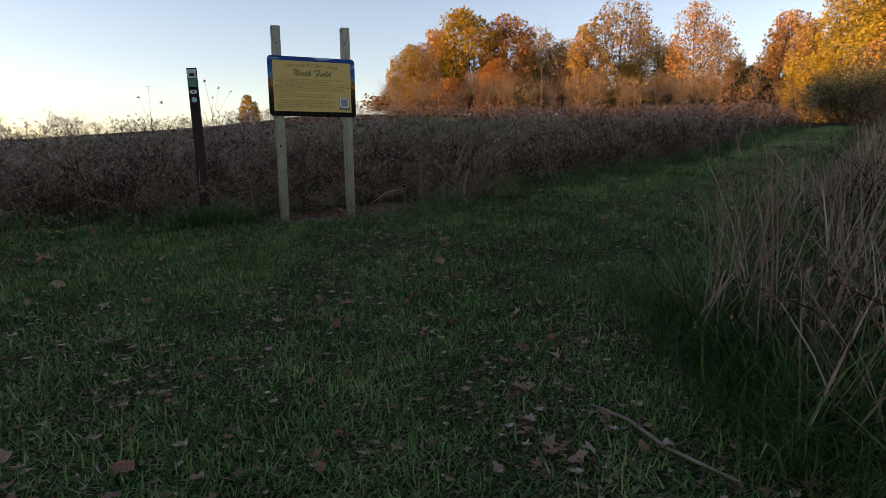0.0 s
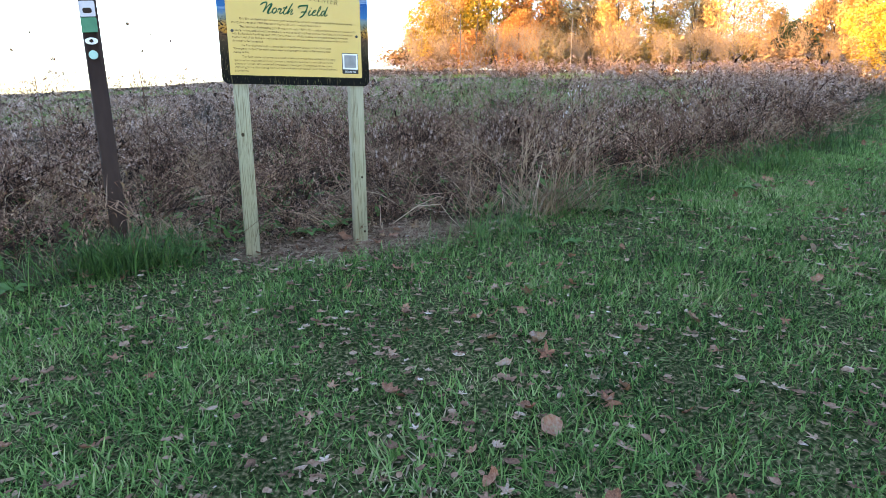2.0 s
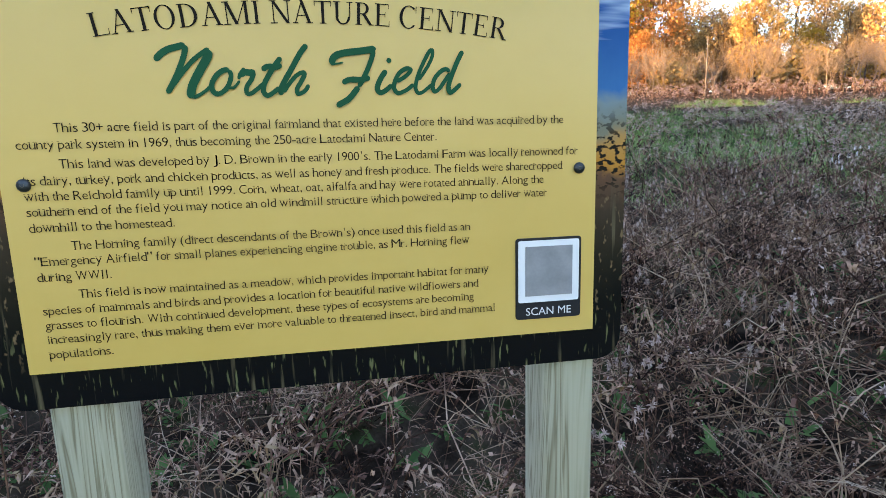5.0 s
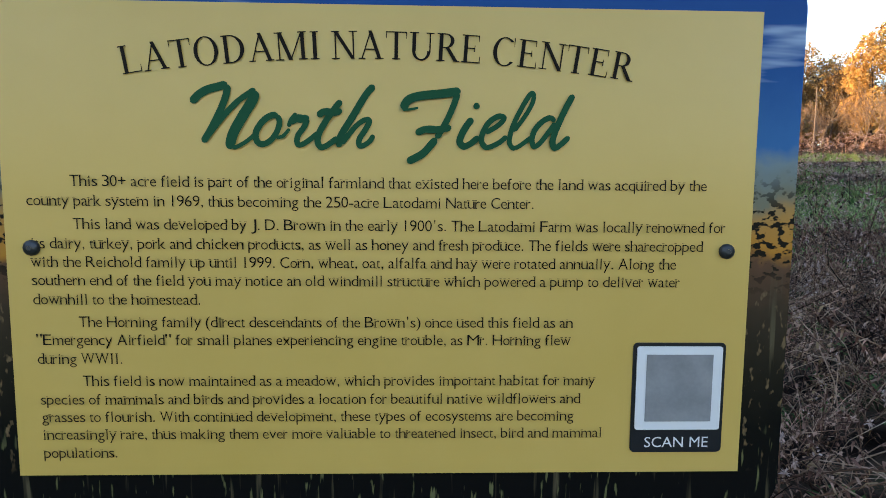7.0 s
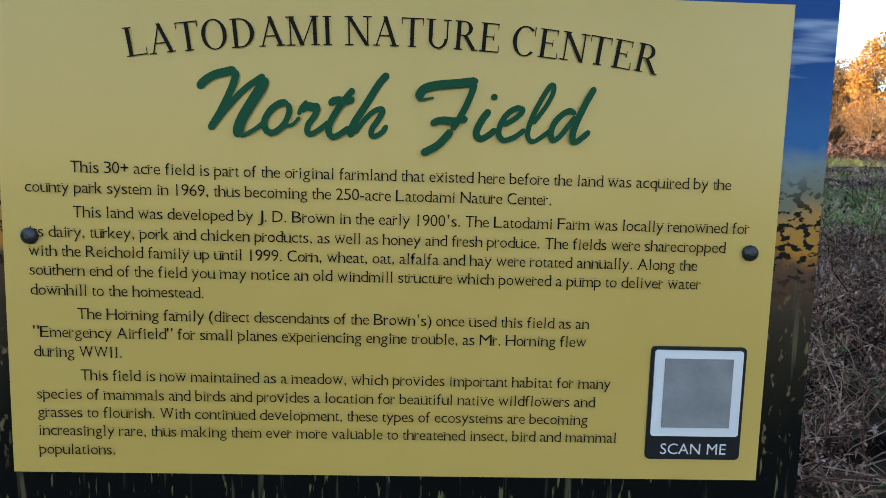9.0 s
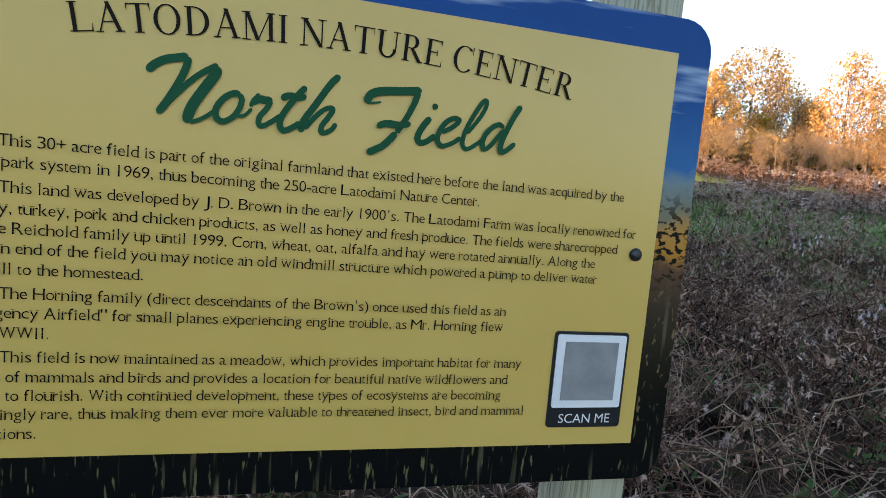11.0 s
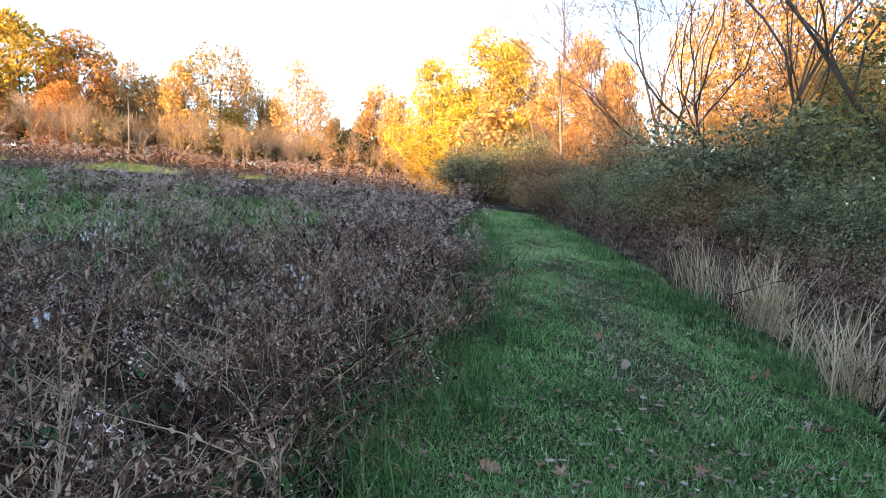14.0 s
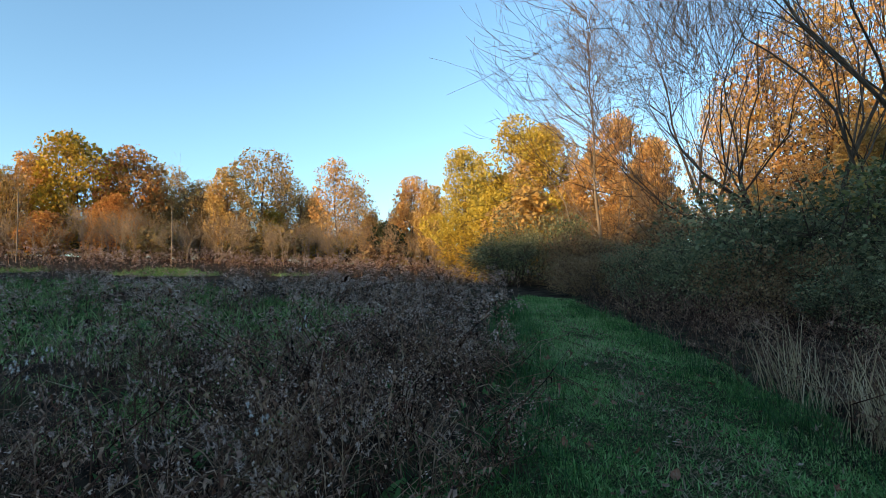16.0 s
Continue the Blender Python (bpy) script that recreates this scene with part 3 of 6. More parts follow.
# where small letters carry serifs: shares of their width at the foot, at x-height and at the top
SERIFS = {"i": ((0.5,), (0.3,), ()), "l": ((0.5,), (), (0.3,)), "h": ((0.1, 0.9), (), (0.05,)), "n": ((0.1, 0.9), (0.05,), ()), "m": ((0.06, 0.5, 0.94), (0.03,), ()), "r": ((0.2,), (0.1,), ()), "d": ((0.95,), (), (0.82,)), "b": ((), (), (0.05,)),
          "u": ((0.95,), (0.05, 0.82), ()), "k": ((0.1, 0.9), (), (0.05,)), "f": ((0.4,), (), ()), "v": ((), (0.1, 0.9), ()), "w": ((), (0.06, 0.5, 0.94), ()), "y": ((), (0.1, 0.9), ()), "p": ((), (0.05,), ()), "x": ((0.1, 0.9), (0.1, 0.9), ()), "a": ((0.98,), (), ()),
          "T": ((0.5,), (), ()), "H": ((0.1, 0.9), (), (0.1, 0.9)), "L": ((0.1,), (), (0.1,)), "N": ((0.1,), (), (0.1, 0.9)), "M": ((0.06, 0.94), (), (0.06, 0.94)), "F": ((0.12,), (), (0.1,)), "E": ((0.1,), (), (0.1,)), "B": ((0.08,), (), (0.08,)), "R": ((0.1, 0.9), (), (0.1,)),
          "A": ((0.05, 0.95), (), ()), "I": ((0.5,), (), (0.5,)), "W": ((), (), (0.05, 0.5, 0.95)), "D": ((0.08,), (), (0.08,)), "J": ((), (), (0.8,)), "1": ((0.6,), (), ())}
GLYPHS = {}


def glyph(c):
    """Outline mesh of one letter at size 1, narrowed to the book face's width, with small serifs."""
    if c not in GLYPHS:
        cu = bpy.data.curves.new("glyph", "FONT")
        cu.body, cu.size, cu.resolution_u, cu.offset = c, 1.0, 3, -0.008
        ob = bpy.data.objects.new("glyph", cu)
        scene.collection.objects.link(ob)
        bpy.context.view_layer.update()
        me = bpy.data.meshes.new_from_object(ob.evaluated_get(bpy.context.evaluated_depsgraph_get()))
        bpy.data.objects.remove(ob)
        me.calc_loop_triangles()
        v = [(p.co.x, p.co.y) for p in me.vertices]
        f = [list(t.vertices) for t in me.loop_triangles]
        adv = ADVANCE.get(c, 500) / 1000
        x0, x1 = min(p[0] for p in v), max(p[0] for p in v)
        w = min(adv * 0.88, max(x1 - x0, 0.01)) if c in "il.,'I1j" else adv * 0.88
        v = [(adv * 0.5 + (x - (x0 + x1) / 2) * w / (x1 - x0), y * 0.94, 0.0) for x, y in v]
        x0, x1 = adv * 0.5 - w / 2, adv * 0.5 + w / 2
        top = max(p[1] for p in v)
        for shares, y in zip(SERIFS.get(c, ((), (), ())), (0.0, 0.47, top - 0.028)):
            for t in shares:
                x, o = x0 + t * (x1 - x0), len(v)
                v += [(x - 0.085, y, 0.02), (x + 0.085, y, 0.02), (x + 0.07, y + 0.028, 0.02), (x - 0.07, y + 0.028, 0.02)]
                f += [[o, o + 1, o + 2], [o, o + 2, o + 3]]
        GLYPHS[c] = (v, f, adv)
    return GLYPHS[c]


def printed_line(body, x0, x1, z, size):
    """One line of print, each letter at its place."""
    total = sum(ADVANCE.get(c, 500) / 1000 for c in body)
    run, k, b = 0.0, (x1 - x0) / total, Build()
    for c in body:
        if c != " ":
            v, f, _ = glyph(c)
            b.add([(x0 + (run + x) * k, -0.0066 - 0.01 * up, z + y * size) for x, y, up in v], f)
        run += ADVANCE.get(c, 500) / 1000
    part("text_line", b.mesh("text_line", [INK]), panel)


for body, x0, x1, z in LINES:
    printed_line(body, x0, x1, z + 0.002 * (1.42 - z) / 0.3, 0.0185)


# ---- the heading: book capitals drawn with thick and thin strokes along a shallow arc
class Capital:
    """One capital, height 1: bars, hairlines and bowls, each a hair above the last."""

    def __init__(self):
        self.b, self.n = Build(), 0

    def quad(self, pts):
        self.n += 1
        self.b.add([(x, y, 0.008 * self.n) for x, y in pts], [[0, 1, 2, 3]])

    def bar(self, x0, y0, x1, y1, w):
        self.quad([(x0 - w / 2, y0), (x0 + w / 2, y0), (x1 + w / 2, y1), (x1 - w / 2, y1)])

    def hair(self, x0, x1, y, h=0.04):
        self.quad([(x0, y), (x1, y), (x1, y + h), (x0, y + h)])

    def stem(self, x, w=0.15, foot=True, head=True):
        self.bar(x, 0, x, 1, w)
        if foot:
            self.hair(x - 0.17, x + 0.17, 0)
        if head:
            self.hair(x - 0.17, x + 0.17, 0.96)

    def tick(self, x, y, up):
        self.quad([(x - 0.02, y), (x + 0.025, y), (x + 0.02, y + up), (x, y + up)])

    def bowl(self, cx, cy, rx, ry, fat, a0, a1, thin=0.04):
        """Part of a ring, fat at its sides and thin above and below."""
        self.n += 1
        rows = [radians(a0 + (a1 - a0) * i / 20) for i in range(21)]
        v = []
        for a in rows:
            v += [(cx + rx * math.cos(a), cy + ry * math.sin(a), 0.008 * self.n), (cx + (rx - fat) * math.cos(a), cy + (ry - thin) * math.sin(a), 0.008 * self.n)]
        self.b.add(v, [[2 * i, 2 * i + 1, 2 * i + 3, 2 * i + 2] for i in range(20)])


def capital(c):
    g = Capital()
    if c in "LEDRI":
        g.stem(0.25)
    if c == "L":
        g.hair(0.2, 0.85, 0), g.tick(0.86, 0, 0.27)
    elif c == "E":
        g.hair(0.2, 0.8, 0), g.tick(0.82, 0, 0.25), g.hair(0.2, 0.76, 0.96), g.tick(0.76, 1, -0.22), g.hair(0.3, 0.6, 0.5), g.tick(0.6, 0.4, 0.24)
    elif c == "D":
        g.bowl(0.42, 0.5, 0.56, 0.5, 0.16, -90, 90), g.hair(0.2, 0.43, 0), g.hair(0.2, 0.43, 0.96)
    elif c == "R":
        g.bowl(0.45, 0.74, 0.33, 0.26, 0.15, -90, 90), g.hair(0.25, 0.46, 0.96), g.hair(0.25, 0.46, 0.48), g.bar(0.88, 0, 0.5, 0.5, 0.17), g.hair(0.78, 1.02, 0)
    elif c == "A":
        g.bar(0.16, 0, 0.53, 1.02, 0.055), g.bar(0.88, 0, 0.5, 1.02, 0.15), g.hair(0.3, 0.75, 0.33), g.hair(0.03, 0.3, 0), g.hair(0.7, 1.04, 0)
    elif c == "T":
        g.stem(0.46, head=False), g.hair(0.04, 0.88, 0.96), g.tick(0.05, 1, -0.25), g.tick(0.87, 1, -0.25)
    elif c == "O":
        g.bowl(0.54, 0.5, 0.49, 0.53, 0.15, 0, 360)
    elif c == "C":
        g.bowl(0.54, 0.5, 0.49, 0.53, 0.16, 48, 318), g.tick(0.9, 1.02, -0.32)
    elif c == "I":
        pass
    elif c == "N":
        g.stem(0.2, 0.055), g.stem(0.92, 0.055, foot=False), g.bar(0.9, 0, 0.2, 1, 0.16)
    elif c == "M":
        g.stem(0.17, 0.055), g.stem(1.12, 0.15), g.bar(0.62, 0, 0.2, 1, 0.16), g.bar(0.62, 0, 1.1, 1, 0.055)
    elif c == "U":
        g.bar(0.25, 0.32, 0.25, 1, 0.15), g.bar(0.9, 0.32, 0.9, 1, 0.055), g.hair(0.06, 0.44, 0.96), g.hair(0.74, 1.06, 0.96), g.bowl(0.55, 0.34, 0.375, 0.36, 0.13, 180, 360, 0.06)
    return g.b


HEADING, CAP = "LATODAMI NATURE CENTER", 0.0285
total = sum(ADVANCE[c] for c in HEADING)
run = 0.0
for c in HEADING:
    u = (run + ADVANCE[c] / 2) / total * 2 - 1
    run += ADVANCE[c]
    if c == " ":
        continue
    cap, wide = capital(c), ADVANCE[c] / total * 0.538
    turn = radians(-10.5 * u)
    hx, hz = -0.0055 + 0.269 * u, 1.5575 - 0.0195 * u * u
    rows = []
    for x, y, up in cap.v:
        lx, lz = (x / (ADVANCE[c] / 662) - 0.5) * wide, y * CAP
        rows.append((hx + lx * math.cos(turn) - lz * math.sin(turn), -0.0062 - 0.012 * up, hz + lx * math.sin(turn) + lz * math.cos(turn)))
    cap.v = rows
    part("heading_letter", cap.mesh("heading_letter", [INK]), panel)


# ---- the title in brush script: for each letter its place, then strokes of the brush (width, points) in units of the letter height
def stroke(b, pts, x0, z0, size, fat, lift):
    """A rounded brush stroke through points."""
    pts = [Vector((p[0], 0, p[1])) for p in pts]
    fine = []
    for i in range(len(pts) - 1):
        a, p, q, c = pts[max(i - 1, 0)], pts[i], pts[i + 1], pts[min(i + 2, len(pts) - 1)]
        for k in range(6):
            t = k / 6
            fine.append(0.5 * (2 * p + (q - a) * t + (2 * a - 5 * p + 4 * q - c) * t * t + (3 * p - a - 3 * q + c) * t ** 3))
    fine.append(pts[-1])
    verts, n = [], len(fine)
    run = [0.0]
    for i in range(1, n):
        run.append(run[-1] + (fine[i] - fine[i - 1]).length)
    for i, p in enumerate(fine):
        d = (fine[min(i + 1, n - 1)] - fine[max(i - 1, 0)]).normalized()
        side = Vector((-d.z, 0, d.x))
        end = min(run[i], run[-1] - run[i])
        nib = fat * math.sqrt(max(0.08, 1 - max(0.0, 1 - end / (fat * 0.5)) ** 2)) * (1.0 if d.z < 0 else 0.9)
        for s in (-1, 1):
            q = p + side * (s * nib * 0.5)
            verts.append((x0 + q.x * size, -0.0064 - lift - 0.0003 * i / n, z0 + q.z * size))
    b.add(verts, [[2 * i, 2 * i + 1, 2 * i + 3, 2 * i + 2] for i in range(n - 1)])


SCRIPT = []
SCRIPT.append((-0.203, (0.14, [(0.0, 0.71), (0.11, 0.83), (0.26, 0.92), (0.44, 0.97), (0.58, 1.01)]), (0.11, [(0.58, 1.0), (0.56, 0.86), (0.48, 0.65), (0.33, 0.35), (0.17, 0.09)]), (0.10, [(0.18, 0.1), (0.43, 0.42), (0.7, 0.71), (0.93, 0.88), (1.02, 0.93)]), (0.16, [(1.01, 0.91), (0.98, 0.78), (0.83, 0.54), (0.67, 0.27), (0.61, 0.08), (0.64, 0.0)]), (0.07, [(0.64, 0.0), (0.76, 0.05), (0.9, 0.14), (1.0, 0.23)])))
SCRIPT.append((-0.136, (0.10, [(0.36, 0.53), (0.24, 0.52), (0.1, 0.42), (0.0, 0.25), (0.02, 0.11), (0.12, 0.07), (0.25, 0.15), (0.34, 0.28), (0.38, 0.43), (0.34, 0.53)]), (0.06, [(0.32, 0.18), (0.43, 0.2), (0.54, 0.32)])))
SCRIPT.append((-0.102, (0.07, [(0.0, 0.35), (0.04, 0.46), (0.13, 0.57)]), (0.13, [(0.01, 0.41), (0.12, 0.48), (0.23, 0.48), (0.33, 0.5)]), (0.09, [(0.31, 0.49), (0.25, 0.35), (0.15, 0.21), (0.14, 0.09), (0.21, 0.07), (0.35, 0.16), (0.48, 0.27)])))
SCRIPT.append((-0.071, (0.10, [(0.38, 0.77), (0.27, 0.64), (0.14, 0.46), (0.02, 0.25), (0.0, 0.1), (0.07, 0.03), (0.19, 0.09), (0.32, 0.19)]), (0.12, [(0.0, 0.52), (0.1, 0.59), (0.26, 0.58), (0.39, 0.62)])))
SCRIPT.append((-0.049, (0.11, [(0.57, 1.02), (0.43, 0.86), (0.22, 0.52), (0.05, 0.25), (0.0, 0.11), (0.04, 0.05)]), (0.09, [(0.05, 0.09), (0.21, 0.3), (0.34, 0.43), (0.45, 0.48), (0.49, 0.44), (0.42, 0.31), (0.33, 0.17), (0.33, 0.07), (0.4, 0.07), (0.5, 0.14), (0.56, 0.24)])))
SCRIPT.append((0.019, (0.15, [(0.0, 0.64), (0.08, 0.79), (0.27, 0.86), (0.61, 0.9), (0.85, 0.93), (0.9, 0.9)]), (0.10, [(0.88, 0.92), (0.82, 0.73), (0.7, 0.46), (0.54, 0.19)]), (0.12, [(0.54, 0.19), (0.35, -0.03), (0.21, -0.12), (0.07, -0.19)]), (0.12, [(0.21, 0.26), (0.35, 0.33), (0.57, 0.33), (0.78, 0.37)]), (0.04, [(0.0, 0.63), (0.14, 0.65), (0.25, 0.67)])))
SCRIPT.append((0.080, (0.11, [(0.2, 0.52), (0.1, 0.39), (0.02, 0.24), (0.0, 0.13), (0.07, 0.07), (0.18, 0.12), (0.31, 0.23)]), (0.12, [(0.24, 0.67), (0.26, 0.71), (0.3, 0.75)])))
SCRIPT.append((0.103, (0.09, [(0.06, 0.29), (0.21, 0.37), (0.33, 0.47), (0.36, 0.54), (0.26, 0.55), (0.12, 0.46), (0.02, 0.29), (0.0, 0.15), (0.07, 0.06), (0.18, 0.08), (0.31, 0.15), (0.41, 0.24)])))
SCRIPT.append((0.133, (0.08, [(0.07, 0.32), (0.26, 0.58), (0.37, 0.79), (0.38, 0.92), (0.31, 0.89), (0.17, 0.65), (0.05, 0.39), (0.0, 0.17), (0.05, 0.06), (0.14, 0.07), (0.28, 0.17), (0.37, 0.24)])))
SCRIPT.append((0.157, (0.09, [(0.37, 0.48), (0.3, 0.54), (0.18, 0.49), (0.05, 0.35), (0.0, 0.19), (0.04, 0.08), (0.14, 0.14), (0.27, 0.31), (0.38, 0.46)]), (0.10, [(0.66, 0.91), (0.55, 0.71), (0.44, 0.47), (0.36, 0.26), (0.34, 0.13), (0.38, 0.06), (0.47, 0.11), (0.61, 0.24)])))
for k_letter, (x, *strokes) in enumerate(SCRIPT):
    b = Build()
    for k, (fat, pts) in enumerate(strokes):
        stroke(b, pts, x, 1.463, 0.066, fat * 1.03, 0.0003 * k + 0.0014 * (k_letter % 2))
    part("title_letter", b.mesh("title_letter", [TITLE_INK]), panel)
# the framed square at the lower corner
me = plate(rounded(0.277, 0.382, 1.126, 1.253, 0.005, 3), -0.0065, -0.005)
me.materials.append(BLACK)
code = part("code_frame", me, panel, "black frame with rounded corners")
me = plate(rounded(0.281, 0.378, 1.153, 1.249, 0.003, 3), -0.008, -0.0065)
me.materials.append(WHITE)
part("code_field", me, code)
me = plate([(0.292, 1.163), (0.367, 1.163), (0.367, 1.240), (0.292, 1.240)], -0.009, -0.008)
me.materials.append(GREY)
part("code_square", me, code)
lettering("caption", "SCAN ME", 0.293, 1.1325, 0.0175, WHITE, panel, 0.073, y=-0.0078)
for bx in (-0.376, 0.3765):
    b = Build()
    rings = [(0.0, 0.0085), (0.003, 0.0085), (0.0055, 0.006), (0.006, 0.0025)]
    b.tube([(bx, -0.0052 - d, 1.356) for d, _ in rings], [r for _, r in rings], 12)
    b.add([(bx + 0.0025 * math.cos(i * math.pi / 4), -0.0112, 1.356 + 0.0025 * math.sin(i * math.pi / 4)) for i in range(8)], [[0, 1, 2, 3], [0, 3, 4, 7], [4, 5, 6, 7]])
    part("bolt", b.mesh("bolt", [BOLT], True), sign)

# ---------------------------------------------------------------- the brown trail marker
MARKER = material("brown_composite", [(0.022, 0.013, 0.011), (0.034, 0.021, 0.018), (0.048, 0.031, 0.026)], 0.7, 4, 0.1, stretch=(1, 1, 0.3), spec=0.06)
DECAL_PINK = material("pale_decal", [(0.42, 0.40, 0.46), (0.5, 0.48, 0.54)], 0.5, 20, 0)
DECAL_GREEN = material("green_decal", [(0.02, 0.15, 0.09), (0.03, 0.19, 0.11)], 0.5, 20, 0)
DECAL_TEAL = material("teal_decal", [(0.22, 0.42, 0.40), (0.3, 0.5, 0.46)], 0.5, 20, 0)
marker = tagged(new("trail_marker"), "flat dark-brown trail marker post with small decals", "marker post")
marker.matrix_basis = pose(-1.125, 0.15, 0.02, -6.0, -2.8, -10)
b = Build()
w = 0.05
prof = [(-w, 0.0), (-w + 0.012, -0.012), (-0.02, -0.005), (0.02, -0.005), (w - 0.012, -0.012), (w, 0.0), (w - 0.008, 0.012), (-w + 0.008, 0.012)]
verts = [(x, y, z) for z in (-0.3, 1.53) for x, y in prof]
b.add(verts, [[k, (k + 1) % 8, 8 + (k + 1) % 8, 8 + k] for k in range(8)] + [[8, 9, 10, 15], [10, 11, 14, 15], [11, 12, 13, 14]])
part("post", b.mesh("post", [MARKER]), marker)


def decal(name, outline, mat, y=-0.0165):
    me = plate(outline, y, y + 0.004)
    me.materials.append(mat)
    return part(name, me, marker)


def disc(cx, cz, rx, rz, n=20):
    return [(cx + rx * math.cos(2 * math.pi * i / n), cz + rz * math.sin(2 * math.pi * i / n)) for i in range(n)]


decal("decal", rounded(-0.043, 0.043, 1.425, 1.515, 0.006, 3), DECAL_PINK)
decal("decal_print", rounded(-0.025, 0.025, 1.445, 1.475, 0.01, 3), MARKER, -0.018)
decal("decal", rounded(-0.043, 0.043, 1.335, 1.420, 0.004, 3), DECAL_GREEN)
decal("decal", disc(0, 1.285, 0.036, 0.02), WHITE)
decal("decal_print", disc(0, 1.285, 0.012, 0.01), MARKER, -0.018)
decal("decal", disc(0, 1.205, 0.026, 0.026), DECAL_TEAL)

# ---------------------------------------------------------------- trees
def leafage(centres, radii, n, size, rng, flat=0.8, hollow=0.55):
    """Leaf clumps spread over lobes: folded four-cornered leaves with uneven gaps."""
    w = np.asarray(radii) ** 2
    k = rng.choice(len(centres), n, p=w / w.sum())
    d = rng.normal(size=(n, 3))
    d /= np.linalg.norm(d, axis=1)[:, None]
    r = np.asarray(radii)[k] * (hollow + (1 - hollow) * rng.random(n) ** 0.6) * (0.85 + 0.3 * rng.random(n))
    c = np.asarray(centres)[k] + d * r[:, None] * np.array([1, 1, flat])
    a = rng.normal(size=(n, 3)) + 0.5 * d + np.array([0, 0, -0.25])
    a /= np.linalg.norm(a, axis=1)[:, None]
    b = np.cross(a, rng.normal(size=(n, 3)))
    b /= np.linalg.norm(b, axis=1)[:, None] + 1e-9
    up = np.cross(a, b)
    s = size * (0.55 + 0.9 * rng.random(n))[:, None]
    V = np.stack([c - a * s * 0.6, c + b * s * 0.34 + up * s * 0.12, c + a * s * 0.6, c - b * s * 0.34 + up * s * 0.12], 1).reshape(-1, 3)
    return V, np.arange(4 * n).reshape(-1, 4)


def limb(b, p, q, r0, r1, rng, sag=0.1, n=5, sides=5):
    p, q = Vector(p), Vector(q)
    L = (q - p).length
    pts, rad = [], []
    for i in range(n + 1):
        t = i / n
        j = L * sag * math.sin(math.pi * t)
        pts.append(p.lerp(q, t) + Vector((rng.normal() * j * 0.35, rng.normal() * j * 0.35, -j * 0.6 + rng.normal() * j * 0.2)))
        rad.append(r0 * (1 - t) + r1 * t)
    b.tube(pts, rad, sides)
    return pts


def tree_meshes(name, rng, height, radius, base, lobes, leaves, size, trunk=0.22, flat=0.8, bark=BARK, twigs=4):
    """A trunk with limbs to every lobe of an uneven crown, and the crown's leaves."""
    b = Build()
    lean = Vector((rng.normal() * 0.05 * height, rng.normal() * 0.05 * height, 0))
    fork = Vector((0, 0, base * 0.95)) + lean * 0.4
    top = Vector((0, 0, height * 0.9)) + lean
    trunk_pts = [Vector((0, 0, -0.3)), Vector((rng.normal() * 0.04, rng.normal() * 0.04, base * 0.4)), fork, fork.lerp(top, 0.5) + Vector((rng.normal() * 0.3, rng.normal() * 0.3, 0)), top]
    b.tube(trunk_pts, [trunk * 1.3, trunk, trunk * 0.75, trunk * 0.4, 0.02], 7)
    centres, radii = [], []
    for i in range(lobes):
        t = (i + rng.random()) / lobes
        z = base + (height - base) * (0.08 + 0.86 * t)
        bulge = math.sin(math.pi * min(1, 0.18 + 0.8 * t)) ** 0.7
        a = i * 2.4 + rng.normal() * 0.5
        r = radius * bulge * (0.35 + 0.5 * rng.random())
        c = Vector((math.cos(a) * r, math.sin(a) * r, z)) + lean * t
        centres.append(tuple(c))
        radii.append(radius * (0.26 + 0.22 * rng.random()) * (1.1 - 0.35 * t))
        s = max(0.15, (z - base) / (height - base) - 0.3)
        start = fork.lerp(top, min(0.8, s))
        pts = limb(b, start, c, trunk * 0.34 * (1.1 - t), 0.025, rng, 0.14, 4, 4)
        for _ in range(twigs):
            d = Vector(rng.normal(size=3)).normalized() * radii[-1] * 0.95
            limb(b, pts[2 + rng.integers(0, 2)], c + d, 0.03, 0.008, rng, 0.1, 2, 3)
    me = b.mesh("trunk", [bark], True)
    V, F = leafage(centres, radii, leaves, size, rng, flat)
    return me, mesh_of("crown", V, F, [None])


